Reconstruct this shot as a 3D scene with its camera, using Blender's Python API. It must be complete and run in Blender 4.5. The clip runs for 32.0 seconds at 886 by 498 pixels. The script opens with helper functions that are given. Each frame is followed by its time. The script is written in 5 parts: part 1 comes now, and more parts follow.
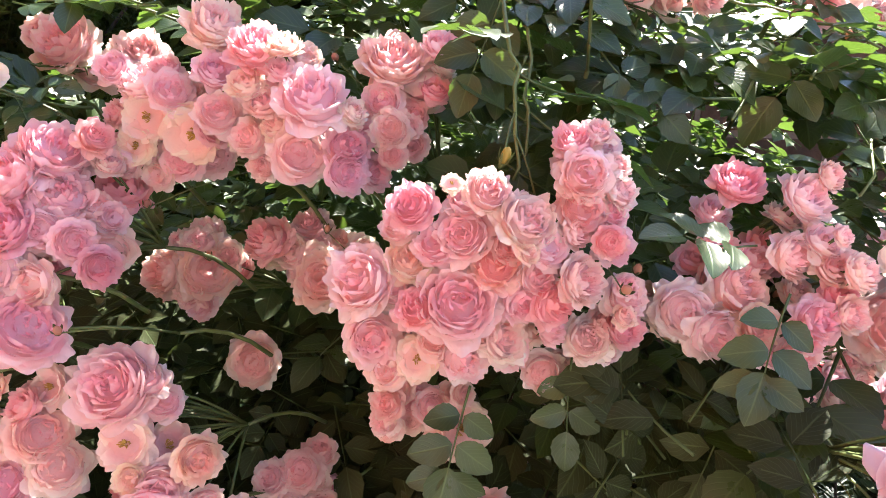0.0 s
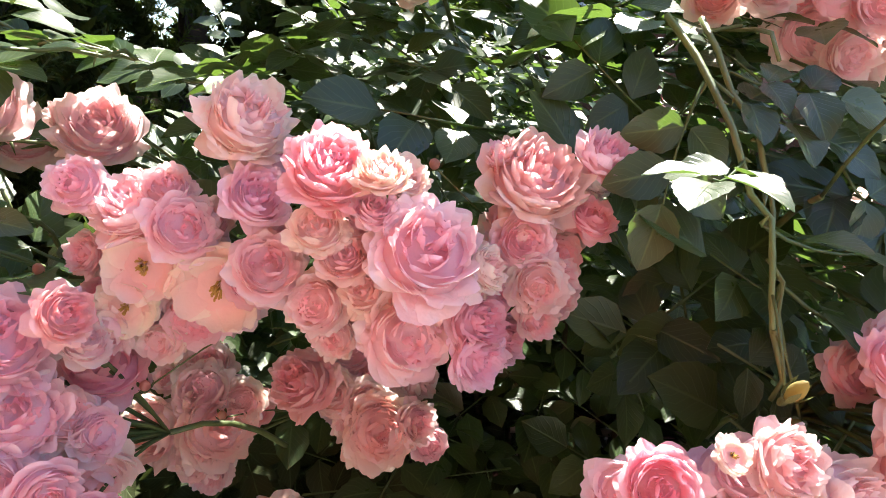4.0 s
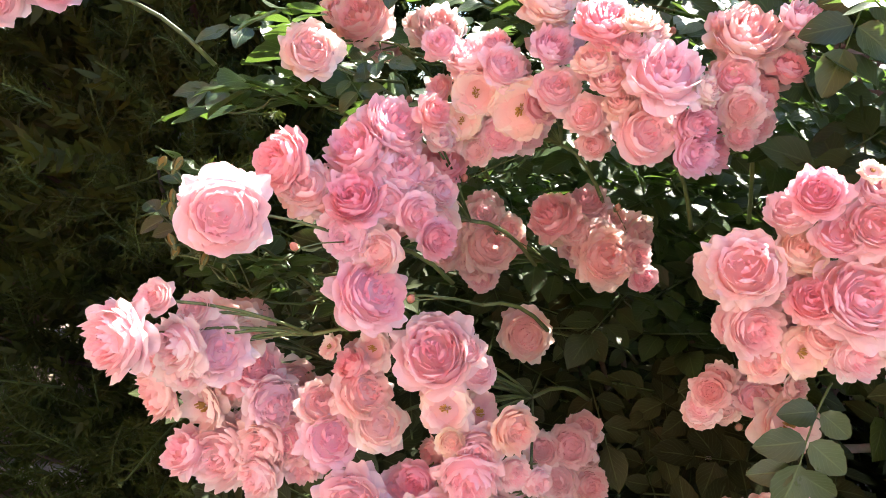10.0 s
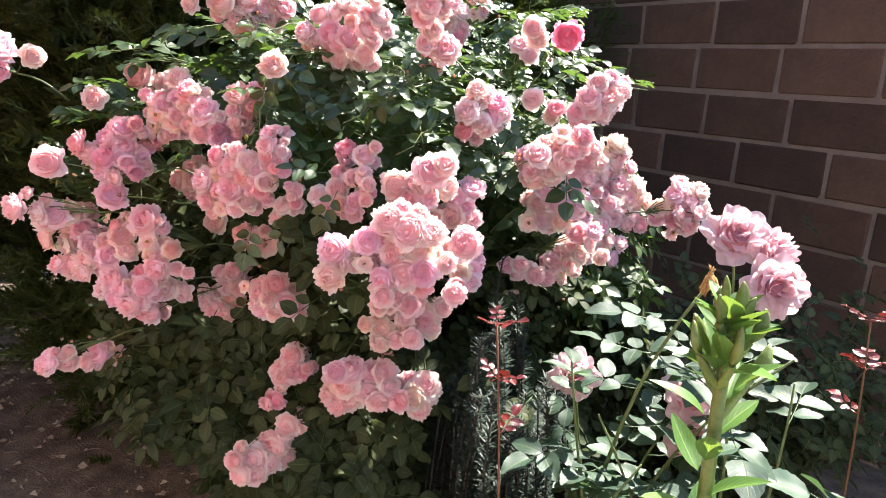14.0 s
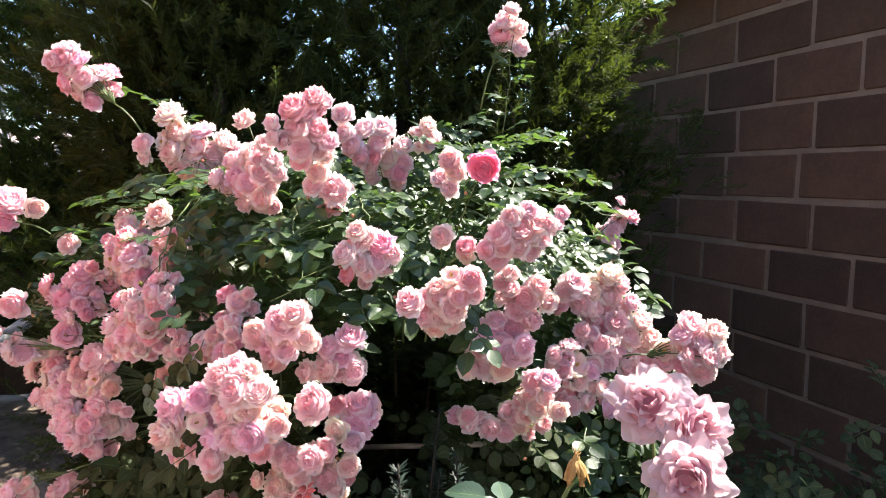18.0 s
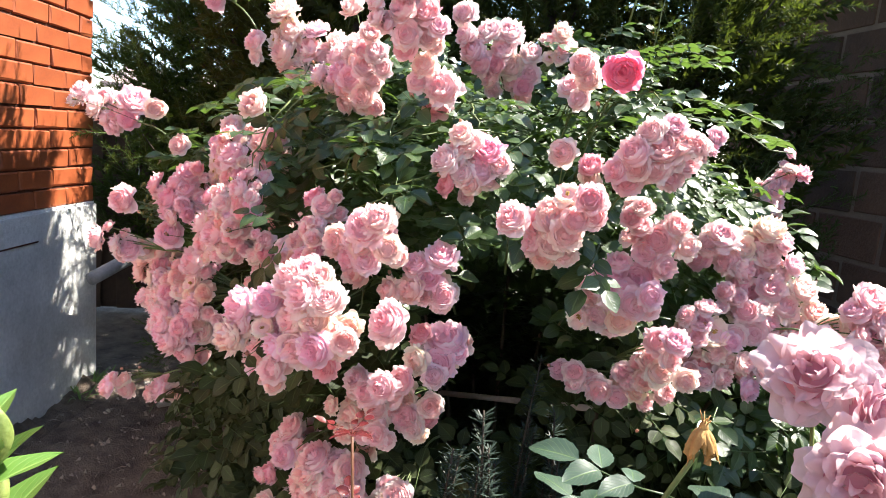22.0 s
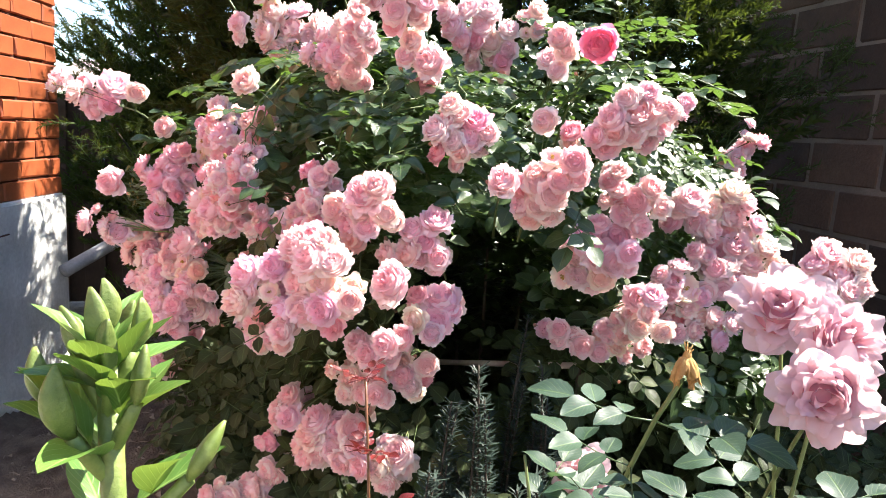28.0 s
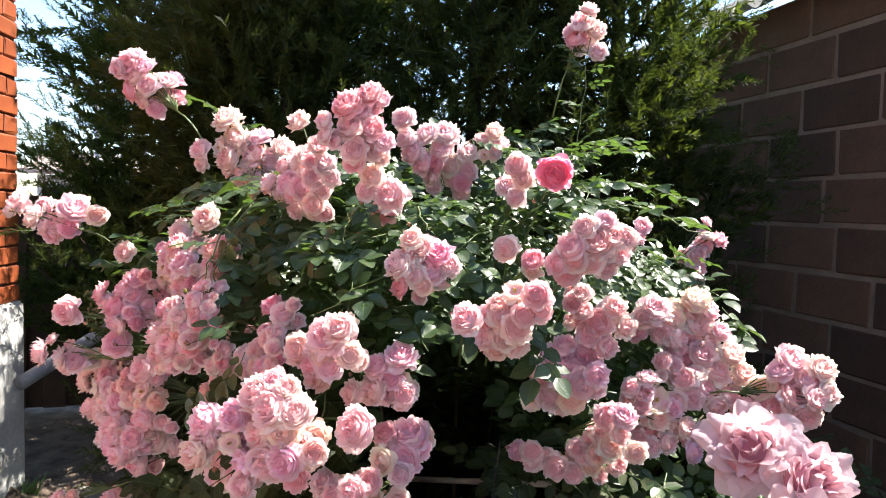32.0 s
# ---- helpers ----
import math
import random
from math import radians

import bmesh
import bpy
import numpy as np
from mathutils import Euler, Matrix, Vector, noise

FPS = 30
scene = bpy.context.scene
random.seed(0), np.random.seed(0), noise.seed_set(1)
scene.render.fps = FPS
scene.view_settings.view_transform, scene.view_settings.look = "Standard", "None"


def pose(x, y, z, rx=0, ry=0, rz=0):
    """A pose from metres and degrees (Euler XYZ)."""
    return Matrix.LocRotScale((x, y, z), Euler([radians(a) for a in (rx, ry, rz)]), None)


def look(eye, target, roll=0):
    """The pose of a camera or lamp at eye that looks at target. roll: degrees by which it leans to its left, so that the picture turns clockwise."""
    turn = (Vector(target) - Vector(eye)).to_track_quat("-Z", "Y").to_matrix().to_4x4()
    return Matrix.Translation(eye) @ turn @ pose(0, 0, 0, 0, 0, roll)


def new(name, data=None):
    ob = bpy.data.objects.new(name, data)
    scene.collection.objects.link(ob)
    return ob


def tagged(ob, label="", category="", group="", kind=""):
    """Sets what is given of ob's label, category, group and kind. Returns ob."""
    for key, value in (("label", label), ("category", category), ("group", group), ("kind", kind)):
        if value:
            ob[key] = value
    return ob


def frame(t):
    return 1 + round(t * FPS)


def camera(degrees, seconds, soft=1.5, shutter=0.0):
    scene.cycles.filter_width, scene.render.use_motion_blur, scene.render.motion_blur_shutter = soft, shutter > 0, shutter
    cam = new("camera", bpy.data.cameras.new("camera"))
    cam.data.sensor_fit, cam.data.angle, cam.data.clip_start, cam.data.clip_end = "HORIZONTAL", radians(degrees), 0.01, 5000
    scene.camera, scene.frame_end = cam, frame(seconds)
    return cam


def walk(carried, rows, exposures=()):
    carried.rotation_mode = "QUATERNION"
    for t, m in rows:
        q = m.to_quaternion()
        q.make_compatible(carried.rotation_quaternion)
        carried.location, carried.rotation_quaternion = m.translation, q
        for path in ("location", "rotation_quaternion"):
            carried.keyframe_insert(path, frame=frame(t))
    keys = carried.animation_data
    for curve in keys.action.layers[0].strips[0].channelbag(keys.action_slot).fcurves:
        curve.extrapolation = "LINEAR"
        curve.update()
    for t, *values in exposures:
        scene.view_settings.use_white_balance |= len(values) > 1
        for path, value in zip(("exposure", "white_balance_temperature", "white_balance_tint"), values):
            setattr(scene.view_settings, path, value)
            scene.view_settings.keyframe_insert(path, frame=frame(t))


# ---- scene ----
cam = camera(67.9, 32.0, soft=0.95)
# seconds, place, turn
PATH = [
    (0, -0.0006, -0.0002, 1.2624, 81.61, -3.36, -0.11),
    (0.5, 0.0039, -0.0012, 1.2638, 81.24, -3.26, 0.11),
    (1, -0.0026, 0.0040, 1.2882, 81.93, -3.59, 0.67),
    (1.5, -0.0293, 0.0161, 1.3209, 82.05, -3.62, 1.69),
    (2, -0.0655, 0.0508, 1.3435, 81.78, -3.75, 0.16),
    (2.5, -0.1134, 0.0928, 1.3539, 81.05, -3.46, -2.08),
    (4.5, -0.1390, 0.2248, 1.3712, 76.53, -2.94, -8.21),
    (5, -0.1305, 0.2373, 1.3726, 76.30, -2.93, -7.54),
    (5.5, -0.1445, 0.2435, 1.3727, 77.24, -3.00, -5.14),
    (6, -0.1724, 0.2402, 1.3803, 78.30, -3.15, -2.10),
    (6.5, -0.2048, 0.2190, 1.3786, 78.86, -3.22, 1.84),
    (7, -0.2375, 0.1924, 1.3684, 78.95, -3.35, 4.81),
    (7.5, -0.2728, 0.1611, 1.3539, 79.21, -2.96, 6.37),
    (8, -0.2931, 0.1321, 1.3317, 79.39, -2.07, 5.74),
    (8.5, -0.3012, 0.1079, 1.3090, 80.25, -1.65, 5.02),
    (9, -0.3038, 0.0900, 1.2857, 78.99, -1.60, 4.84),
    (9.5, -0.2760, 0.0642, 1.2638, 78.68, -2.49, 5.30),
    (10, -0.1754, -0.0089, 1.2579, 78.31, -4.19, 9.74),
    (10.5, -0.0481, -0.0846, 1.2552, 77.54, -4.40, 10.75),
    (11, 0.0459, -0.1559, 1.2581, 75.95, -3.11, 7.16),
    (11.5, 0.1341, -0.2823, 1.2804, 74.53, -2.98, 5.20),
    (12, 0.2394, -0.3659, 1.3143, 75.24, -1.82, 5.85),
    (12.5, 0.4003, -0.4203, 1.3323, 75.02, -3.18, 10.79),
    (13, 0.5136, -0.4712, 1.3537, 74.66, -2.03, 10.75),
    (13.5, 0.6053, -0.5976, 1.3731, 75.15, -2.91, 12.30),
    (15.5, 0.7912, -0.6967, 1.4152, 76.09, -2.74, 18.32),
    (16, 0.7999, -0.6825, 1.4173, 78.88, -3.95, 15.35),
    (16.5, 0.9092, -0.5854, 1.4294, 81.05, -3.04, 18.21),
    (17, 1.0726, -0.4541, 1.4495, 79.98, -2.21, 20.44),
    (17.5, 1.1196, -0.3783, 1.4636, 85.02, -2.85, 22.62),
    (18, 1.1232, -0.3352, 1.4573, 84.16, -0.80, 30.09),
    (18.5, 1.1925, -0.2276, 1.4642, 81.33, -3.63, 35.93),
    (19, 1.2086, -0.2044, 1.4712, 82.74, -3.80, 37.03),
    (19.5, 1.1749, -0.1972, 1.4649, 84.01, -3.75, 35.73),
    (20, 1.1599, -0.1620, 1.4554, 85.46, -3.11, 38.56),
    (20.5, 1.1475, -0.1409, 1.4185, 85.45, -4.70, 39.52),
    (21, 1.1113, -0.1606, 1.3872, 82.30, -4.03, 40.77),
    (21.5, 1.0880, -0.1669, 1.3528, 79.69, -4.68, 41.65),
    (22, 1.0691, -0.1744, 1.3556, 80.87, -4.90, 42.24),
    (22.5, 1.0490, -0.1820, 1.3639, 81.21, -5.05, 42.82),
    (23, 1.0302, -0.2038, 1.3729, 80.93, -4.73, 45.38),
    (23.5, 1.0292, -0.1996, 1.3954, 82.66, -4.44, 43.94),
    (24, 1.0399, -0.2030, 1.4260, 85.26, -4.05, 42.97),
    (24.5, 1.0466, -0.1854, 1.4482, 86.27, -2.91, 39.88),
    (26.5, 1.0759, -0.1968, 1.4159, 85.38, -2.69, 38.64),
    (27, 1.0838, -0.2005, 1.3987, 83.84, -2.68, 39.08),
    (27.5, 1.0872, -0.2446, 1.3545, 82.76, -3.45, 39.94),
    (28, 1.0806, -0.2493, 1.3258, 80.07, -3.56, 39.02),
    (28.5, 1.0549, -0.2808, 1.3073, 79.15, -3.48, 38.75),
    (29, 1.0346, -0.2827, 1.2978, 80.23, -3.42, 38.21),
    (29.5, 1.0242, -0.2573, 1.3286, 80.56, -2.51, 35.78),
    (30, 0.9960, -0.2383, 1.3566, 81.51, -2.06, 33.74),
    (30.5, 1.0035, -0.2235, 1.3659, 83.43, -2.57, 33.45),
    (31, 1.0328, -0.2248, 1.3985, 84.84, -2.55, 33.47),
    (31.5, 1.0636, -0.2416, 1.4114, 86.14, -2.35, 34.28),
    (32, 1.0766, -0.2322, 1.4192, 86.55, -1.72, 36.30),
]
EXPOSURE = ((0.0, 2.92), (2.0, 2.70), (5.0, 2.72), (6.0, 2.60), (7.0, 2.60), (8.0, 2.55), (9.0, 3.05), (11.0, 3.05), (12.0, 2.85), (13.0, 2.65), (16.0, 2.55), (17.0, 2.35), (19.0, 2.3), (21.0, 2.2), (22.0, 2.35), (23.0, 2.45), (24.0, 2.15), (27.0, 2.15), (28.5, 2.70), (29.5, 2.65), (31.0, 2.2), (32.0, 2.15))
walk(cam, [(t, pose(x, y, z, rx, ry, rz)) for t, x, y, z, rx, ry, rz in PATH], EXPOSURE)

# ---- world, sun, exposure ----
SUN = Vector((0.30, 0.50, 0.81)).normalized()
world = bpy.data.worlds.new("sky")
scene.world = world
world.use_nodes = True
wn = world.node_tree
sky = wn.nodes.new("ShaderNodeTexSky")
sky.sky_type = "NISHITA"
sky.sun_disc = False
sky.sun_elevation = math.asin(SUN.z)
sky.sun_rotation = math.atan2(SUN.x, SUN.y)
sky.altitude, sky.dust_density, sky.ozone_density = 200, 0.3, 1.6
wn.links.new(sky.outputs[0], wn.nodes["Background"].inputs[0])
wn.nodes["Background"].inputs[1].default_value = 0.095
sun_data = bpy.data.lights.new("sun", "SUN")
sun_data.energy, sun_data.angle, sun_data.color = 4.3, radians(0.53), (1.0, 0.935, 0.84)
sun = new("sun", sun_data)
sun.matrix_world = look(SUN * 30, (0, 0, 0))


# ---- materials ----
def nodes_of(name):
    m = bpy.data.materials.new(name)
    m.use_nodes = True
    return m, m.node_tree.nodes, m.node_tree.links, m.node_tree.nodes["Principled BSDF"]


def noise_node(n, l, scale, detail=4, coord="Object", rough=0.6):
    c = n.new("ShaderNodeTexCoord")
    t = n.new("ShaderNodeTexNoise")
    t.inputs["Scale"].default_value, t.inputs["Detail"].default_value, t.inputs["Roughness"].default_value = scale, detail, rough
    l.new(c.outputs[coord], t.inputs["Vector"])
    return t.outputs["Fac"]


def ramp(n, l, fac, stops):
    r = n.new("ShaderNodeValToRGB")
    while len(r.color_ramp.elements) < len(stops):
        r.color_ramp.elements.new(0.5)
    for e, (p, c) in zip(r.color_ramp.elements, stops):
        e.position, e.color = p, (*c, 1)
    l.new(fac, r.inputs[0])
    return r.outputs[0]


def mix(n, l, fac, a, b, kind="MIX"):
    m = n.new("ShaderNodeMix")
    m.data_type, m.blend_type = "RGBA", kind
    for sock, v in ((m.inputs[0], fac), (m.inputs[6], a), (m.inputs[7], b)):
        if isinstance(v, (int, float)):
            sock.default_value = v
        elif isinstance(v, tuple):
            sock.default_value = (*v, 1)
        else:
            l.new(v, sock)
    return m.outputs[2]


def bump(n, l, height, bsdf, strength=0.3, distance=0.004):
    b = n.new("ShaderNodeBump")
    b.inputs["Strength"].default_value, b.inputs["Distance"].default_value = strength, distance
    l.new(height, b.inputs["Height"])
    l.new(b.outputs[0], bsdf.inputs["Normal"])
    return b


def surface(name, dark, light, scale, rough=0.85, fine=60, depth=0.003, strength=0.5, vary=0.25, metal=0.0):
    """A matt surface with stains at one scale and grain at another; pieces differ a little."""
    m, n, l, p = nodes_of(name)
    big = ramp(n, l, noise_node(n, l, scale, 5), ((0.3, dark), (0.7, light)))
    grain = noise_node(n, l, fine, 6)
    tint = mix(n, l, 0.35, big, ramp(n, l, grain, ((0.3, (0.35, 0.35, 0.35)), (0.75, (1, 1, 1)))), "MULTIPLY")
    info = n.new("ShaderNodeObjectInfo")
    one = ramp(n, l, info.outputs["Random"], ((0.0, (1 - vary,) * 3), (1.0, (1 + vary * 0.4,) * 3)))
    l.new(mix(n, l, 1.0, tint, one, "MULTIPLY"), p.inputs["Base Color"])
    p.inputs["Roughness"].default_value, p.inputs["Metallic"].default_value = rough, metal
    bump(n, l, grain, p, strength, depth)
    return m


def petal_material(name, rough=0.55):
    """Petals: the object's own colour, deeper towards the heart, a little see-through."""
    m, n, l, p = nodes_of(name)
    info = n.new("ShaderNodeObjectInfo")
    rim = n.new("ShaderNodeAttribute")
    rim.attribute_name = "rim"
    sep = n.new("ShaderNodeSeparateXYZ")
    l.new(rim.outputs["Vector"], sep.inputs[0])
    shade = ramp(n, l, sep.outputs[0], ((0.48, (1.0, 0.70, 0.78)), (0.75, (1.0, 0.90, 0.93)), (0.96, (1.0, 1.0, 1.0))))
    along = ramp(n, l, sep.outputs[1], ((0.25, (1.0, 0.82, 0.87)), (0.62, (1.0, 0.94, 0.96)), (0.88, (1.0, 1.0, 1.0))))
    col = mix(n, l, 1.0, mix(n, l, 1.0, info.outputs["Color"], shade, "MULTIPLY"), along, "MULTIPLY")
    blotch = ramp(n, l, noise_node(n, l, 2.2, 3), ((0.3, (1.0, 0.93, 0.94)), (0.65, (1, 1, 1))))
    col = mix(n, l, 0.8, col, blotch, "MULTIPLY")
    isl = n.new("ShaderNodeNewGeometry")
    col = mix(n, l, 1.0, col, ramp(n, l, isl.outputs["Random Per Island"], ((0.0, (0.98, 0.86, 0.89)), (0.65, (1.0, 1.0, 1.0)))), "MULTIPLY")
    l.new(col, p.inputs["Base Color"])
    p.inputs["Roughness"].default_value = rough
    p.inputs["Specular IOR Level"].default_value = 0.25
    streak = n.new("ShaderNodeTexNoise")
    streak.inputs["Scale"].default_value = 9.0
    c = n.new("ShaderNodeTexCoord")
    l.new(c.outputs["Object"], streak.inputs["Vector"])
    bump(n, l, streak.outputs["Fac"], p, 0.15, 0.04)
    tr = n.new("ShaderNodeBsdfTranslucent")
    l.new(mix(n, l, 1.0, col, (1.0, 0.94, 0.90), "MULTIPLY"), tr.inputs["Color"])
    ms = n.new("ShaderNodeMixShader")
    ms.inputs[0].default_value = 0.55
    l.new(p.outputs[0], ms.inputs[1])
    l.new(tr.outputs[0], ms.inputs[2])
    l.new(ms.outputs[0], n["Material Output"].inputs["Surface"])
    return m


def leaf_material(name, dark, light, through_col, rough=0.34, spec=0.5, see=0.22, vein=(0.13, 0.20, 0.07)):
    """Leaf blades: midrib and side veins, wax gloss, light passing through."""
    m, n, l, p = nodes_of(name)
    info = n.new("ShaderNodeObjectInfo")
    geo = n.new("ShaderNodeNewGeometry")
    add = n.new("ShaderNodeMath")
    add.operation = "ADD"
    l.new(info.outputs["Random"], add.inputs[0])
    l.new(geo.outputs["Random Per Island"], add.inputs[1])
    fr = n.new("ShaderNodeMath")
    fr.operation = "FRACT"
    l.new(add.outputs[0], fr.inputs[0])
    col = ramp(n, l, fr.outputs[0], ((0.0, dark), (0.75, light), (1.0, tuple(min(1, v * 1.35) for v in light))))
    col = mix(n, l, 0.5, col, ramp(n, l, noise_node(n, l, 35, 4), ((0.3, (0.6, 0.6, 0.55)), (0.7, (1, 1, 1)))), "MULTIPLY")
    at = n.new("ShaderNodeAttribute")
    at.attribute_name = "blade"
    sep = n.new("ShaderNodeSeparateXYZ")
    l.new(at.outputs["Vector"], sep.inputs[0])
    au = n.new("ShaderNodeMath")
    au.operation = "ABSOLUTE"
    l.new(sep.outputs[0], au.inputs[0])
    rib = ramp(n, l, au.outputs[0], ((0.02, (1, 1, 1)), (0.08, (0, 0, 0))))
    k = n.new("ShaderNodeMath")
    k.operation = "MULTIPLY_ADD"
    k.inputs[1].default_value = -0.45
    l.new(au.outputs[0], k.inputs[0])
    l.new(sep.outputs[1], k.inputs[2])
    w = n.new("ShaderNodeMath")
    w.operation = "PINGPONG"
    w.inputs[1].default_value = 0.07
    l.new(k.outputs[0], w.inputs[0])
    side = ramp(n, l, w.outputs[0], ((0.0, (1, 1, 1)), (0.014, (0, 0, 0))))
    both = mix(n, l, 1.0, rib, mix(n, l, 0.55, (0, 0, 0), side), "LIGHTEN")
    col = mix(n, l, both, col, mix(n, l, 0.5, col, vein))
    l.new(col, p.inputs["Base Color"])
    p.inputs["Roughness"].default_value, p.inputs["Specular IOR Level"].default_value = rough, spec
    gl = ramp(n, l, noise_node(n, l, 60, 3), ((0.3, (rough * 0.8,) * 3), (0.8, (min(1, rough * 1.5),) * 3)))
    l.new(gl, p.inputs["Roughness"])
    bump(n, l, both, p, 0.25, -0.002)
    tr = n.new("ShaderNodeBsdfTranslucent")
    l.new(mix(n, l, 0.6, col, through_col), tr.inputs["Color"])
    ms = n.new("ShaderNodeMixShader")
    ms.inputs[0].default_value = see
    l.new(p.outputs[0], ms.inputs[1])
    l.new(tr.outputs[0], ms.inputs[2])
    l.new(ms.outputs[0], n["Material Output"].inputs["Surface"])
    return m


M_petal = petal_material("rose_petal")
M_leaf = leaf_material("rose_leaf", (0.018, 0.039, 0.016), (0.050, 0.082, 0.032), (0.24, 0.42, 0.05), rough=0.33, spec=0.5, see=0.26)
# The rose leaf again, with shade put into its colour: darker and duller
M_leaf_shade = leaf_material("shade_toned_leaf", (0.017, 0.026, 0.009), (0.043, 0.054, 0.019), (0.16, 0.22, 0.05), rough=0.6, spec=0.25)
M_leaf_lav = leaf_material("hybrid_leaf", (0.020, 0.046, 0.032), (0.046, 0.082, 0.056), (0.16, 0.30, 0.08), rough=0.46, spec=0.4)
M_leaf_red = leaf_material("young_leaf", (0.050, 0.007, 0.009), (0.115, 0.014, 0.013), (0.36, 0.035, 0.022), rough=0.3, see=0.16, vein=(0.2, 0.04, 0.03))
M_leaf_lily = leaf_material("lily_leaf", (0.040, 0.105, 0.020), (0.090, 0.185, 0.036), (0.40, 0.56, 0.07), rough=0.36, see=0.22, vein=(0.3, 0.42, 0.12))
M_needle = leaf_material("conifer_scale", (0.009, 0.016, 0.005), (0.036, 0.048, 0.010), (0.26, 0.36, 0.04), rough=0.6, spec=0.2, see=0.24)
M_yew = leaf_material("needle", (0.018, 0.031, 0.025), (0.040, 0.060, 0.048), (0.10, 0.16, 0.06), rough=0.5, spec=0.3, see=0.1)
M_stem = surface("green_stem", (0.07, 0.11, 0.03), (0.16, 0.20, 0.06), 25, rough=0.5, fine=120, strength=0.2)
M_cane = surface("old_cane", (0.07, 0.05, 0.03), (0.16, 0.12, 0.07), 30, rough=0.8, fine=150)
M_redstem = surface("red_stem", (0.10, 0.040, 0.020), (0.19, 0.080, 0.032), 30, rough=0.45, fine=150, strength=0.2)
M_bark = surface("bark", (0.030, 0.022, 0.015), (0.070, 0.050, 0.034), 12, fine=40, depth=0.01)
M_dry = surface("dry_petal", (0.28, 0.13, 0.03), (0.55, 0.32, 0.10), 60, rough=0.8, fine=200)
M_stamen = surface("stamen", (0.55, 0.30, 0.05), (0.75, 0.50, 0.12), 100, rough=0.7)
M_bud = surface("bud_skin", (0.085, 0.140, 0.022), (0.24, 0.29, 0.075), 55, rough=0.5, fine=260, depth=0.001, strength=0.6)
M_block = surface("slag_block", (0.085, 0.044, 0.026), (0.150, 0.080, 0.047), 5, rough=0.95, fine=90, depth=0.006, strength=0.8, vary=0.5)
M_mortar = surface("mortar", (0.23, 0.165, 0.12), (0.36, 0.265, 0.20), 7, rough=0.95, fine=120, depth=0.004)
M_brick = surface("orange_brick", (0.27, 0.058, 0.017), (0.36, 0.092, 0.027), 9, rough=0.55, fine=160, depth=0.001, strength=0.3, vary=0.16)
M_joint = surface("dark_joint", (0.05, 0.018, 0.010), (0.10, 0.035, 0.018), 20, rough=0.9, fine=100)
M_plaster = surface("white_plaster", (0.42, 0.42, 0.41), (0.74, 0.74, 0.73), 2.2, rough=0.9, fine=70, depth=0.005, strength=0.8)
M_soil = surface("soil", (0.075, 0.053, 0.040), (0.28, 0.21, 0.155), 9.0, rough=1.0, fine=110, depth=0.02, strength=1.0)
M_litter = surface("dry_litter", (0.10, 0.075, 0.055), (0.42, 0.34, 0.26), 14, rough=0.95, fine=80)
M_slate = surface("fibre_cement", (0.13, 0.13, 0.125), (0.25, 0.25, 0.24), 4, rough=0.9, fine=60, depth=0.003)
M_plank = surface("old_plank", (0.055, 0.032, 0.020), (0.12, 0.072, 0.045), 6, rough=0.9, fine=50, depth=0.004)
M_pipe = surface("grey_pipe", (0.22, 0.23, 0.24), (0.36, 0.37, 0.38), 10, rough=0.5, fine=80, strength=0.2)
M_rust = surface("painted_iron", (0.42, 0.34, 0.30), (0.62, 0.52, 0.46), 20, rough=0.6, fine=120)
M_tile = surface("roof_sheet", (0.30, 0.22, 0.18), (0.42, 0.33, 0.28), 6, rough=0.85)
M_board = surface("weathered_board", (0.20, 0.18, 0.15), (0.34, 0.31, 0.27), 8, rough=0.9)


# ---- geometry helpers ----
class Geo:
    """Collects points and faces, with a value a point, into one mesh."""

    def __init__(self):
        self.v, self.f, self.a, self.n = [], [], [], 0

    def add(self, v, f, a=None):
        v = np.asarray(v, float)
        self.v.append(v)
        self.f.extend([tuple(i + self.n for i in q) for q in f])
        self.a.append(np.zeros((len(v), 3)) if a is None else np.asarray(a, float))
        self.n += len(v)
        return self

    def mesh(self, name, material, smooth=True, attr="blade"):
        me = bpy.data.meshes.new(name)
        me.from_pydata(np.concatenate(self.v).tolist(), [], self.f)
        vals = np.concatenate(self.a)
        if attr == "rim":
            me.attributes.new("rim", "FLOAT_VECTOR", "POINT").data.foreach_set("vector", vals.astype(np.float32).ravel())
        else:
            me.attributes.new("blade", "FLOAT_VECTOR", "POINT").data.foreach_set("vector", vals.astype(np.float32).ravel())
        me.polygons.foreach_set("use_smooth", np.full(len(me.polygons), smooth))
        me.materials.append(material)
        me.update()
        return me


def child(name, me, parent, label="", m=None):
    ob = new(name, me)
    ob.parent = parent
    if m is not None:
        ob.matrix_basis = m
    return tagged(ob, label)


def part(name, bm, material, parent, label="", smooth=False):
    me = bpy.data.meshes.new(name)
    bm.to_mesh(me)
    bm.free()
    me.materials.append(material)
    me.polygons.foreach_set("use_smooth", np.full(len(me.polygons), smooth))
    if parent is None:
        return new(name, me)
    return child(name, me, parent, label)


def grid_faces(nu, nv, start=0):
    return [(start + j * nu + i, start + j * nu + i + 1, start + (j + 1) * nu + i + 1, start + (j + 1) * nu + i) for j in range(nv - 1) for i in range(nu - 1)]


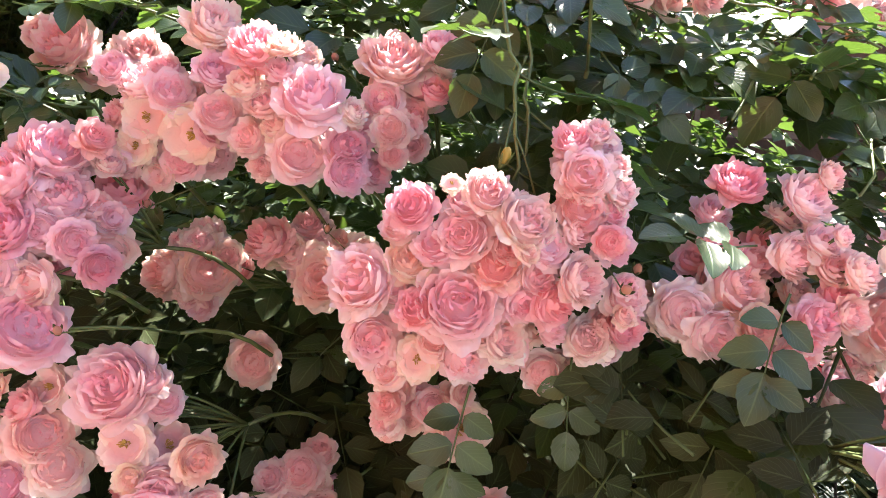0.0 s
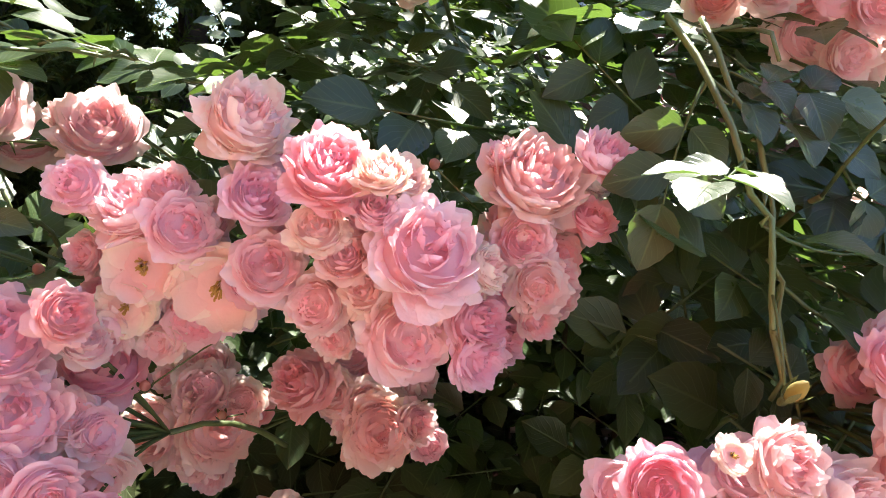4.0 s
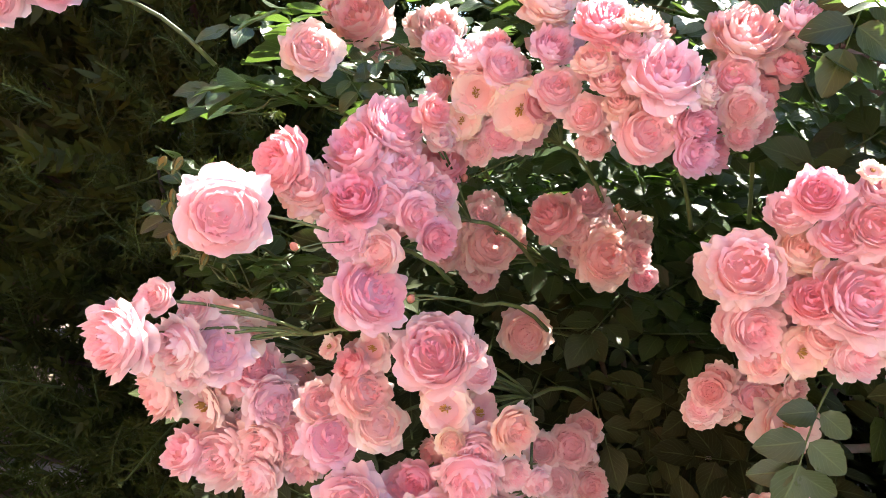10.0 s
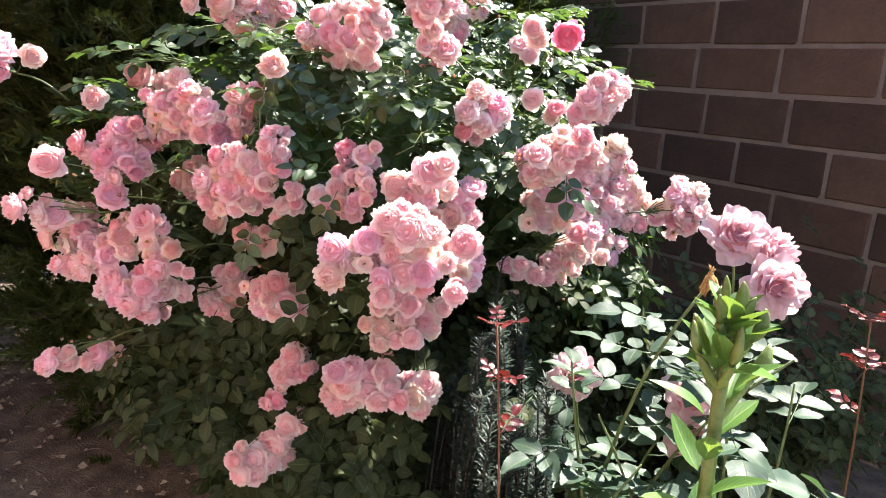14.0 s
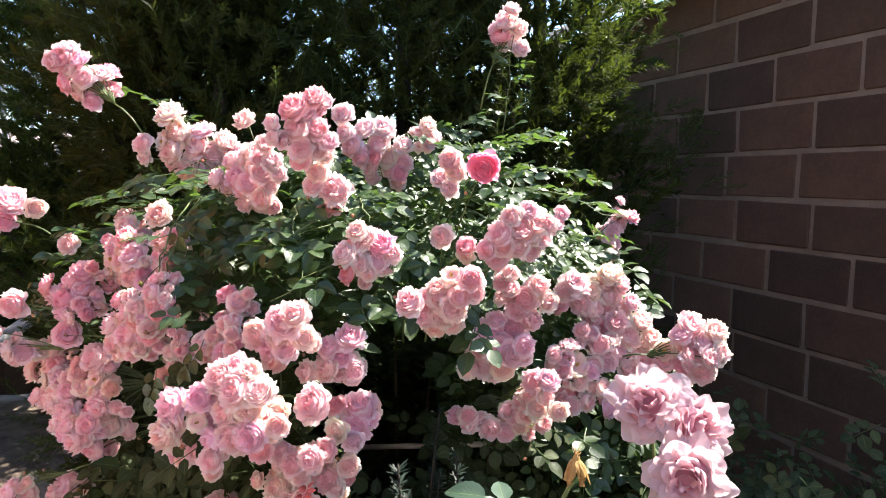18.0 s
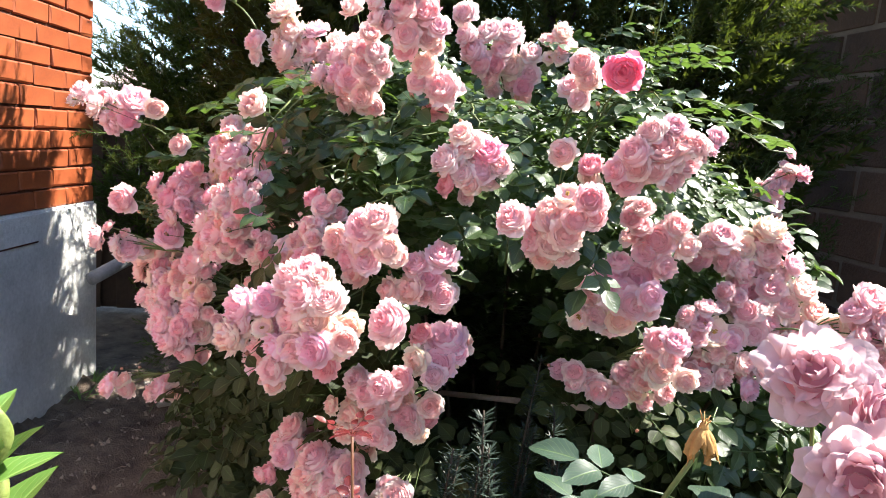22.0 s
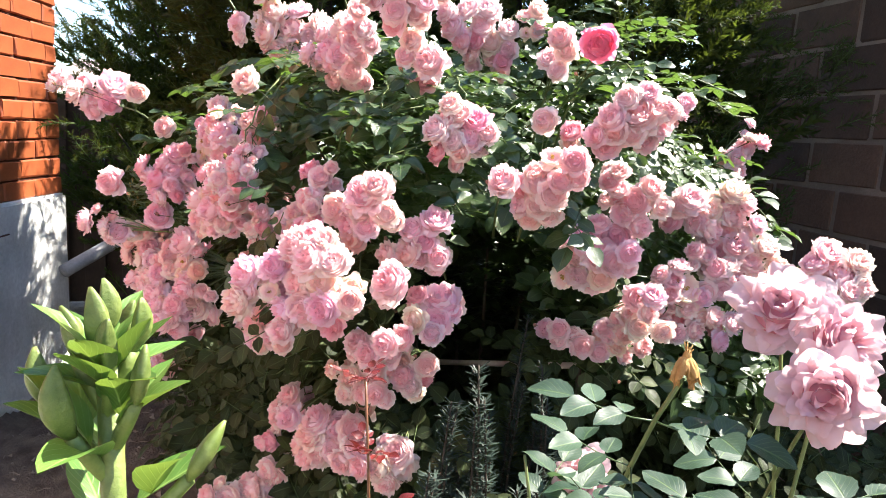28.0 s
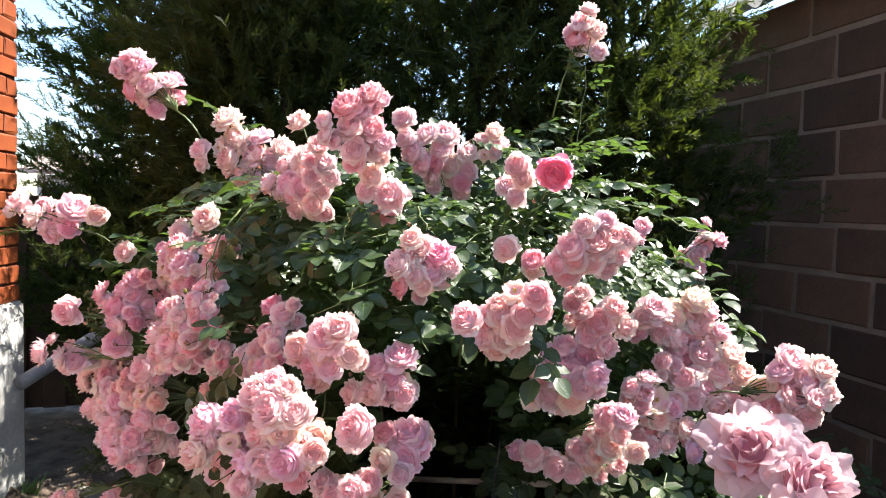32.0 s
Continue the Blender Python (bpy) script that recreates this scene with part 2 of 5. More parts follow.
def tube(points, radii, sides=6):
    """A tapering round tube along points."""
    pts = np.asarray(points, float)
    radii = np.broadcast_to(radii, len(pts)).astype(float)
    tan = np.gradient(pts, axis=0)
    tan /= np.linalg.norm(tan, axis=1)[:, None] + 1e-12
    ref = np.array([0.3, 0.9, 0.31]) if abs(tan[0, 2]) > 0.8 else np.array([0.0, 0.0, 1.0])
    a = np.cross(tan, ref)
    a /= np.linalg.norm(a, axis=1)[:, None] + 1e-12
    b = np.cross(tan, a)
    ang = np.arange(sides) / sides * 2 * np.pi
    ring = a[:, None] * np.cos(ang)[None, :, None] + b[:, None] * np.sin(ang)[None, :, None]
    v = (pts[:, None] + ring * radii[:, None, None]).reshape(-1, 3)
    f = [(j * sides + i, j * sides + (i + 1) % sides, (j + 1) * sides + (i + 1) % sides, (j + 1) * sides + i) for j in range(len(pts) - 1) for i in range(sides)]
    f += [tuple(range(sides))[::-1], tuple((len(pts) - 1) * sides + i for i in range(sides))]
    return v, f


def bend(a, b, sag, n=8):
    """Points on a bow from a to b, lifted by sag in its middle."""
    a, b = np.asarray(a, float), np.asarray(b, float)
    s = np.linspace(0, 1, n)[:, None]
    return a + (b - a) * s + np.asarray(sag, float) * 4 * s * (1 - s)


def box_bm(x0, x1, y0, y1, z0, z1, bevel=0.0, seg=1):
    bm = bmesh.new()
    bmesh.ops.create_cube(bm, size=1, matrix=Matrix.LocRotScale(((x0 + x1) / 2, (y0 + y1) / 2, (z0 + z1) / 2), None, (x1 - x0, y1 - y0, z1 - z0)))
    if bevel:
        bmesh.ops.bevel(bm, geom=bm.edges[:], offset=bevel, segments=seg, affect="EDGES")
    return bm


def frame_to(normal, spin=0.0):
    """A turn that carries +z onto normal, spun about it."""
    q = Vector((0, 0, 1)).rotation_difference(Vector(normal).normalized())
    return q.to_matrix().to_4x4() @ Matrix.Rotation(spin, 4, "Z")


def put_points(v, m):
    a = np.array(m)
    return v @ a[:3, :3].T + a[:3, 3]


# ---- ground, shed wall, house ----
def ground():
    n, size = 120, 7.0
    lin = np.linspace(-1, 1, n)
    far = np.sign(lin) * (np.abs(lin) ** 2.2) * 60
    xs, ys = far, far + 1.0
    rng = np.random.default_rng(5)
    g = []
    for y in ys:
        for x in xs:
            near = max(0.0, 1 - math.hypot(x, y - 1) / size)
            g.append((x, y, near * (0.035 * noise.noise((x * 1.7, y * 1.7, 0.3)) + 0.018 * noise.noise((x * 7, y * 7, 1.3)))))
    geo = Geo().add(g, grid_faces(n, n))
    ob = new("ground", geo.mesh("ground", M_soil))
    tagged(ob, "dark brown garden soil with dry litter between house and shed", "ground", kind="structure")
    clod = Geo()
    for _ in range(4200):
        x, y, r = rng.uniform(-2.6, 1.2), rng.uniform(-0.4, 3.2), rng.uniform(0.004, 0.016)
        if rng.random() < 0.5:
            pts, fcs = tube(bend((x, y, 0.012), (x + rng.uniform(-0.04, 0.04), y + rng.uniform(-0.04, 0.04), 0.014), (0, 0, 0.004), 3), [0.0012, 0.0018, 0.0008], 3)
        else:
            base = np.array([[1, 0, 0], [-0.5, 0.8, 0], [-0.5, -0.8, 0], [0, 0, 0.8], [0, 0, -0.6]]) * r + rng.normal(0, r * 0.2, (5, 3)) + (x, y, 0.01)
            pts, fcs = base, [(0, 1, 3), (1, 2, 3), (2, 0, 3), (1, 0, 4), (2, 1, 4), (0, 2, 4)]
        clod.add(pts, fcs)
    litter = new("ground_litter", clod.mesh("ground_litter", M_litter, False))
    tagged(litter, "dry twigs, clods and leaf litter scattered over the soil", "litter", kind="stuff")


ground()

SHED = pose(1.2235, 2.5371, 0, 0, 0, math.degrees(math.atan2(-0.6386, 0.7696)))  # x along the wall, y out of the garden
HOUSE = pose(-2.37, 1.075, 0, 0, 0, math.degrees(math.atan2(-0.729, 0.684)))      # x along the wall towards the viewer, -y into the house


def coursed_wall(name, at, x0, x1, z0, z1, length, height, joint, depth, m_piece, m_back, piece, label, facing, thick, shift=0.5, starts=()):
    """A wall in courses: a mortar core with its pieces standing a little proud of it."""
    core = part(name, box_bm(x0, x1, *((0.0, thick) if facing < 0 else (-thick, 0.0)), z0, z1), m_back, None)
    core.matrix_basis = at
    tagged(core, label, "wall", kind="structure")
    rng = np.random.default_rng(len(name))
    shapes = {}
    rows = int(round((z1 - z0) / height))
    for j in range(rows):
        z = z0 + j * height
        x = x0 - (j % 2) * length * shift - (j % 3) * 0.013
        if starts:
            x = starts[j] - length * math.ceil((starts[j] - x0) / length)
        while x < x1 - 0.01:
            a, b = max(x, x0), min(x + length - joint, x1)
            x += length
            if b - a < 0.03:
                continue
            w = round(b - a, 2)
            k = (w, int(rng.integers(4)))
            if k not in shapes:
                bm = box_bm(-w / 2, w / 2, -depth, depth, -(height - joint) / 2, (height - joint) / 2, 0.005)
                for v in bm.verts:
                    v.co.x += rng.normal(0, 0.0028)
                    v.co.z += rng.normal(0, 0.0028)
                me = bpy.data.meshes.new(piece)
                bm.to_mesh(me)
                bm.free()
                me.materials.append(m_piece)
                shapes[k] = me
            ob = child(piece, shapes[k], core)
            ob.matrix_basis = pose((a + b) / 2, facing * rng.uniform(0.0, 0.004), z + height / 2 + rng.normal(0, 0.0015), 0, rng.normal(0, 0.25), 0)
    return core


def shed():
    # corrugated sheets over the wall
    nu, xs = 140, np.linspace(-2.1, 3.4, 280)
    prof = 0.022 * np.sin(xs / 0.177 * 2 * np.pi)
    top, low = [], []
    for y, z in ((-0.16, 2.385), (0.6, 2.79), (2.6, 3.85)):
        for x, h in zip(xs, prof):
            top.append((x, y, z + h))
    g = Geo()
    n = len(xs)
    v = np.array(top)
    g.add(v, grid_faces(n, 3))
    g.add(v - (0, 0, 0.007), [q[::-1] for q in grid_faces(n, 3)])
    g.add(np.concatenate([v[:n], v[:n] - (0, 0, 0.007)]), grid_faces(n, 2))
    roof = new("shed_roof", g.mesh("shed_roof", M_slate))
    roof.matrix_basis = SHED
    tagged(roof, "grey corrugated fibre-cement roof edge over the shed wall", "roof", kind="structure")
    back = part("shed_side", box_bm(-2.0, -1.85, 0.25, 2.6, 0, 2.45), M_mortar, None)
    back.matrix_basis = SHED
    tagged(back, "plain mortar-grey side wall of the shed", "wall", kind="structure")


shed()


def house():
    base = part("plinth", box_bm(0.0, 3.6, -0.30, 0.035, -0.05, 0.93, 0.012, 2), M_plaster, None)
    base.matrix_basis = HOUSE
    tagged(base, "whitewashed plaster plinth with stains at the foot of the house", "plinth", kind="structure")
    line = part("plaster_groove", box_bm(0.5, 1.2, 0.030, 0.039, 0.80, 0.806), M_joint, base, "thin dark crack")
    end = part("house_end_wall", box_bm(0.02, 0.28, -4.0, -0.30, 0, 3.2), M_plaster, None)
    end.matrix_basis = HOUSE
    tagged(end, "plain end wall of the brick house", "wall", kind="structure")
    eave = part("house_eave", box_bm(-0.3, 3.9, -2.0, 0.30, 3.2, 3.3), M_plank, None)
    eave.matrix_basis = HOUSE
    tagged(eave, "dark wooden eave above the brick wall", "eave", kind="structure")


house()


def fence():
    """Old plank fence that closes the passage."""
    at = pose(-3.05, 2.35, 0, 0, 0, 52)
    ob = new("wooden_fence")
    ob.matrix_basis = at
    tagged(ob, "weathered dark brown vertical plank fence behind the conifers", "fence")
    part("rail", box_bm(-2.0, 3.6, 0.03, 0.07, 0.35, 0.43), M_plank, ob)
    part("rail", box_bm(-2.0, 3.6, 0.03, 0.07, 1.25, 1.33), M_plank, ob)
    rng = np.random.default_rng(8)
    shapes = []
    for k in range(4):
        bm = box_bm(-0.066, 0.066, 0, 0.022, 0, 1.40 + 0.02 * k, 0.004)
        me = bpy.data.meshes.new("plank")
        bm.to_mesh(me)
        bm.free()
        me.materials.append(M_plank)
        shapes.append(me)
    for i in range(47):
        child("plank", shapes[int(rng.integers(4))], ob, m=pose(-1.95 + i * 0.1175, (0.0 if i % 2 else -0.023), 0.03, 0, rng.normal(0, 0.6), 0))


fence()


# Unseen pale wall, added to bounce sunlight onto the bush and cut low sky
fill_wall = part("wall_garden_end", box_bm(-3.0, 3.0, -0.1, 0.1, 0, 2.3), M_plaster, None)
fill_wall.matrix_basis = pose(2.34, -1.42, 0, 0, 0, 29)
tagged(fill_wall, "plain whitewashed wall, unseen, added behind the path to bounce fill light", "wall", kind="structure")


def passage_things():
    v, f = tube(bend((-2.00, 0.94, 0.62), (-2.16, 1.46, 0.81), (0, 0, 0.0), 6), 0.030, 12)
    ob = new("grey_pipe", Geo().add(v, f).mesh("grey_pipe", M_pipe))
    tagged(ob, "sloping grey metal pipe rail beside the plinth", "pipe")
    for x, y, r, s in ((-1.75, 1.65, 25, 0.55), (-1.95, 1.25, -12, 0.30)):
        bm = box_bm(-s / 2, s / 2, -0.05, 0.05, 0, 0.022, 0.004)
        b = part("loose_board", bm, M_board, None)
        b.matrix_basis = pose(x, y, 0.02, 2, 1, r)
        tagged(b, "weathered grey board lying on the soil", "board")
    # far things over the fence
    for k, (x, y, h) in enumerate(((-6.2, 3.6, 3.9), (-6.45, 3.45, 3.3), (-6.0, 3.75, 3.2))):
        v, f = tube(((x, y, 0), (x, y, h)), 0.022 if k == 0 else 0.03, 8)
        p = new("metal_pole", Geo().add(v, f).mesh("metal_pole", M_pipe))
        tagged(p, "thin grey metal pole beyond the fence", "pole")
    shed2 = new("far_roof")
    shed2.matrix_basis = pose(-9.5, 5.6, 0, 0, 0, 60)
    tagged(shed2, "low neighbouring outbuilding with a brown sheet roof", "outbuilding")
    part("wall", box_bm(-1.3, 1.3, -1.0, 1.0, 0, 1.75), M_plaster, shed2)
    bm = box_bm(-1.5, 1.5, -1.25, 1.25, 1.75, 1.82)
    for v in bm.verts:
        if v.co.y > 0:
            v.co.z += 0.4
    part("roof", bm, M_tile, shed2)


passage_things()


def trellis():
    ob = new("trellis")
    ob.matrix_basis = pose(0, 0, 0)
    tagged(ob, "thin painted iron trellis inside the rose bush", "trellis")
    for x, y, h in ((0.05, 1.015, 0.755), (0.50, 0.965, 0.88), (0.18, 1.35, 0.76), (0.62, 1.30, 0.76)):
        v, f = tube(((x, y, 0), (x, y, h)), 0.005, 8)
        child("upright", Geo().add(v, f).mesh("upright", M_cane), ob)
    v, f = tube(((0.05, 1.015, 0.742), (0.50, 0.965, 0.868)), 0.007, 8)
    child("crossbar", Geo().add(v, f).mesh("crossbar", M_rust), ob, "pale crossbar")
    v, f = tube(((0.18, 1.35, 0.75), (0.62, 1.30, 0.75)), 0.008, 8)
    child("crossbar", Geo().add(v, f).mesh("crossbar", M_rust), ob)


trellis()


# ---- leaves and blossoms as shapes ----
def leaflet(length, width, rng, nu=5, nv=9, fold=0.25, droop=0.25, teeth=0.0, point=1.0):
    """One blade from the origin along +y, its upper face to +z."""
    u, s = np.meshgrid(np.linspace(-1, 1, nu), np.linspace(0, 1, nv))
    w = np.sin(np.pi * np.clip(s, 0, 1) ** 0.85) ** 0.72 * (1 - 0.12 * point * s)
    if teeth:
        w = w * (1 + teeth * np.where(np.arange(nv)[:, None] % 2, 1, -1) * (np.abs(u) > 0.9))
    wave = 0.05 * np.sin(s * 9 + rng.uniform(0, 6)) * np.abs(u) * rng.uniform(0.3, 1)
    x = u * w * width / 2
    y = s * length
    z = (np.abs(u) * fold * w * width / 2) - droop * length * s**2 + wave * width
    v = np.stack([x, y, z], -1).reshape(-1, 3)
    a = np.stack([u, s, 0 * s], -1).reshape(-1, 3)
    return v, grid_faces(nu, nv), a


def turn_points(v, rx=0.0, ry=0.0, rz=0.0):
    return put_points(v, Euler((rx, ry, rz)).to_matrix().to_4x4())


def compound_leaf(rng, size=0.048, n=5, fine=True):
    """A rose leaf: a stalk with three to seven toothed leaflets."""
    g = Geo()
    k = 5 if fine else 2
    stalk = bend((0, 0, 0), (0, size * 1.7, 0), (0, 0, -0.006), k)
    g.add(*tube(stalk, np.linspace(0.0013, 0.0007, k), 4 if fine else 3))
    places = [(1.7, 0.0, 1.0)] + [(0.62 + 0.62 * k, sd, 0.88 - 0.12 * (k == 0)) for k in range((n - 1) // 2) for sd in (-1, 1)]
    for at, sd, sc in places:
        ln = size * sc * rng.uniform(0.9, 1.1)
        v, f, a = leaflet(ln, ln * rng.uniform(0.68, 0.80), rng, 5 if fine else 3, 13 if fine else 5, rng.uniform(0.12, 0.35), rng.uniform(0.05, 0.28), 0.035 if fine else 0)
        v = turn_points(v, rng.normal(0, 0.14), rng.normal(0, 0.18), -sd * rng.uniform(1.0, 1.3))
        g.add(v + (sd * 0.002, size * at, -0.002), f, a)
    return g


def petal(rng, rho, top, foot, width, bulge, curl, ruffle, point=0.0, nu=5, nv=6, notch=0.055):
    """One petal from the heart at height foot to a rim at radius rho and height top, cupped by bulge, its edge rolled out by curl."""
    ph = rng.uniform(0, 6.28, 4)
    uu, ss = np.meshgrid(np.linspace(-1, 1, nu), np.linspace(0, 1, nv))
    q = ss * (1 - 0.30 * np.abs(uu) ** 2.8 + point * (1 - np.abs(uu)) ** 1.5 * ss**2 + notch * (np.sin(uu * 4.0 + ph[0]) + 0.7 * np.sin(uu * 7.5 + ph[2])) * ss)
    r = 2 * q * (1 - q) * rho * bulge + q * q * rho + (1 - q) ** 2 * 0.04
    z = (1 - q) ** 2 * foot + 2 * q * (1 - q) * (foot + 0.22 * (top - foot)) + q * q * top
    k = np.clip((q - 0.62) / 0.38, 0, 1.3) ** 2
    r, z = r + curl * k, z - curl * 0.8 * k
    half = np.minimum(width * (0.30 + 0.70 * np.sin(np.pi / 2 * np.clip(ss * 1.5, 0, 1))) * 0.5 / np.maximum(r, 0.07), 1.2)
    phi = uu * half * (1 - 0.12 * ss**3)
    rag = ruffle * ss**1.5 * (np.sin(uu * 3.1 + ph[1]) + 0.7 * np.sin(uu * 6.2 + ph[2]) + 0.4 * np.sin(ss * 7 + ph[3]) + 0.45 * np.sin(uu * 8 + ph[0]) * ss)
    r, z = r + 0.45 * rag, z + 0.9 * rag
    v = np.stack([r * np.sin(phi), r * np.cos(phi), z], -1).reshape(-1, 3)
    return v, grid_faces(nu, nv)


def blossom_shape(seed, fullness=1.0, opened=1.0, stamens=False, nu=12, nv=8, loose=1.0):
    """A full, rounded old-fashioned rose, one unit across, facing +z: ring in ring of ruffled petals round a crinkled heart."""
    rng = np.random.default_rng(seed)
    g = Geo()
    rings = [(6, 0.53, -0.06, 0.62, 0.85, 0.100, 1.00), (7, 0.52, 0.06, 0.60, 1.02, 0.085, 1.00), (8, 0.485, 0.155, 0.54, 1.12, 0.070, 0.97), (8, 0.445, 0.225, 0.56, 1.17, 0.042, 0.94),
             (8, 0.39, 0.27, 0.48, 1.16, 0.038, 0.88), (9, 0.335, 0.30, 0.40, 1.14, 0.034, 0.80), (9, 0.28, 0.315, 0.34, 1.12, 0.030, 0.73), (8, 0.225, 0.32, 0.29, 1.10, 0.025, 0.66),
             (8, 0.17, 0.315, 0.23, 1.10, 0.018, 0.60), (6, 0.11, 0.305, 0.19, 1.10, 0.012, 0.55), (4, 0.055, 0.29, 0.14, 1.10, 0.006, 0.50)]
    if fullness < 0.6:
        rings = rings[:4]
    for i, (n, rho, top, width, bulge, curl, rim) in enumerate(rings):
        ph0 = rng.uniform(0, 6.28)
        wild = 0.10 + 0.03 * i
        n = max(3, int(round(n * (fullness if i > 2 else 1))))
        rho, top = rho * (0.92 + 0.08 * opened), top + (1 - opened) * 0.20 * (1 - i / 11)
        for j in range(n):
            v, f = petal(rng, rho * rng.uniform(0.9, 1.08), top + rng.normal(0, 0.034 if i < 4 else 0.02), -0.14 + 0.008 * i, width * rng.uniform(0.8, 1.2), bulge, curl * rng.uniform(0.3, 1.6), (0.034 if i < 4 else 0.022 + 0.001 * i) * (1 + 0.30 * (loose - 1)), nu=nu, nv=nv, notch=0.022)
            c = np.linspace(0.0, 1, nv).repeat(nu)
            v = turn_points(v, rng.normal(0, 0.055 + 0.006 * i) * loose, rng.normal(0, 0.055 + 0.006 * i) * loose, ph0 + (j + rng.normal(0, wild)) * 2 * np.pi / n)
            g.add(v, f, np.stack([0 * c + rim, c, c], -1))
    # the packed petal bases under the rims
    t, h = np.meshgrid(np.linspace(0, 2 * np.pi, 13), np.linspace(0, 1, 6))
    top = 0.27 if not stamens else 0.02
    rr, zz = 0.43 * np.cos(h * np.pi / 2), -0.06 + top * np.sin(h * np.pi / 2) ** 0.65 + 0.012 * np.sin(5 * t + 9 * h)
    g.add(np.stack([rr * np.cos(t), rr * np.sin(t), zz], -1).reshape(-1, 3), grid_faces(13, 6), np.full((78, 3), 0.68))
    me = g.mesh("rose_blossom", M_petal, True, "rim")
    if stamens:
        s = Geo()
        for i in range(30):
            a, r = rng.uniform(0, 6.28), rng.uniform(0.02, 0.13)
            s.add(*tube(((r * 0.5 * np.cos(a), r * 0.5 * np.sin(a), -0.06), (r * np.cos(a), r * np.sin(a), rng.uniform(0.05, 0.13))), (0.006, 0.014), 4))
        return join_mesh(me, s, M_stamen)
    return me


def rolled_rose(seed):
    """A large hybrid rose: a spiral of broad petals whose edges roll back to points."""
    rng = np.random.default_rng(seed)
    g = Geo()
    petals = []
    for i in range(44):
        s = i / 43
        rho, top = 0.07 + 0.47 * s**0.85, 0.36 - 0.40 * s**1.9
        curl = (0.04 + 0.14 * s) * rng.uniform(0.5, 1.5)
        v, f = petal(rng, rho - curl * 0.5, top + curl * 0.3 + rng.normal(0, 0.02), -0.20, (0.20 + 0.48 * s) * rng.uniform(0.85, 1.15), 1.12 - 0.22 * s, curl, 0.026 + 0.016 * s, point=0.03 * rng.random(), nu=11, nv=8, notch=0.014)
        c = np.linspace(0.0, 1, 8).repeat(11)
        v = turn_points(v, rng.normal(0, 0.10), rng.normal(0, 0.10), i * 2.3999 + rng.normal(0, 0.2))
        petals.append(Geo().add(v, f, np.stack([0 * c + 0.74 + 0.26 * s, c, c], -1)).mesh("petal", M_petal, True, "rim"))
    t, h = np.meshgrid(np.linspace(0, 2 * np.pi, 13), np.linspace(0, 1, 6))
    g.add(np.stack([0.38 * np.cos(h * np.pi / 2) * np.cos(t), 0.38 * np.cos(h * np.pi / 2) * np.sin(t), -0.10 + 0.24 * np.sin(h * np.pi / 2)], -1).reshape(-1, 3), grid_faces(13, 6), np.full((78, 3), 0.4))
    return join_mesh(g.mesh("rose_bloom", M_petal, True, "rim"), calyx(), M_stem), petals


def join_mesh(me, geo, material):
    """The mesh with another piece of a second material joined to it."""
    bm = bmesh.new()
    bm.from_mesh(me)
    start = len(bm.faces)
    add = bpy.data.meshes.new("extra")
    add.from_pydata(np.concatenate(geo.v).tolist(), [], geo.f)
    bm.from_mesh(add)
    bm.faces.ensure_lookup_table()
    if material.name not in [m.name for m in me.materials]:
        me.materials.append(material)
    for fc in bm.faces[start:]:
        fc.material_index = len(me.materials) - 1
        fc.smooth = True
    bm.to_mesh(me)
    bm.free()
    bpy.data.meshes.remove(add)
    return me


def calyx():
    rng = np.random.default_rng(2)
    g = Geo()
    zs = np.linspace(-0.30, -0.06, 6)
    g.add(*tube([(0, 0, z) for z in zs], [0.03, 0.07, 0.085, 0.08, 0.075, 0.10], 6))
    for i in range(5):
        v, f, a = leaflet(0.34, 0.12, rng, 3, 5, 0.2, 0.5)
        v = turn_points(v, 0.1, 0, i * 1.256 + 0.3) + (0, 0, -0.10)
        g.add(v, f, a)
    return g


BLOSSOMS = [join_mesh(blossom_shape(k, fl, op, loose=lo), calyx(), M_stem) for k, fl, op, lo in ((11, 1.0, 1.0, 1.0), (12, 1.0, 0.85, 1.7), (13, 1.1, 1.0, 2.2), (14, 1.1, 0.75, 1.3), (15, 0.85, 1.0, 2.4), (16, 1.0, 0.65, 1.6), (17, 1.1, 0.9, 2.0), (18, 0.9, 0.95, 1.5), (19, 1.0, 1.0, 2.8), (20, 0.9, 0.8, 2.2))]
OPEN_BLOSSOM = join_mesh(blossom_shape(21, 0.5, 1.0, True), calyx(), M_stem)
BACK_BLOSSOMS = [join_mesh(blossom_shape(k, fl, op, False, 5, 4, 2.0), calyx(), M_stem) for k, fl, op in ((31, 0.8, 1.0), (32, 0.8, 0.8), (33, 0.75, 0.6), (34, 0.85, 0.9))]
HALF_BLOSSOM = join_mesh(blossom_shape(22, 0.9, 0.3), calyx(), M_stem)
TONES = {0: (0.985, 0.92, 0.90), 1: (0.985, 0.885, 0.88), 2: (0.975, 0.73, 0.78), 3: (0.975, 0.86, 0.90), 4: (0.985, 0.94, 0.86), 5: (0.96, 0.44, 0.60), 6: (0.62, 0.50, 0.34)}


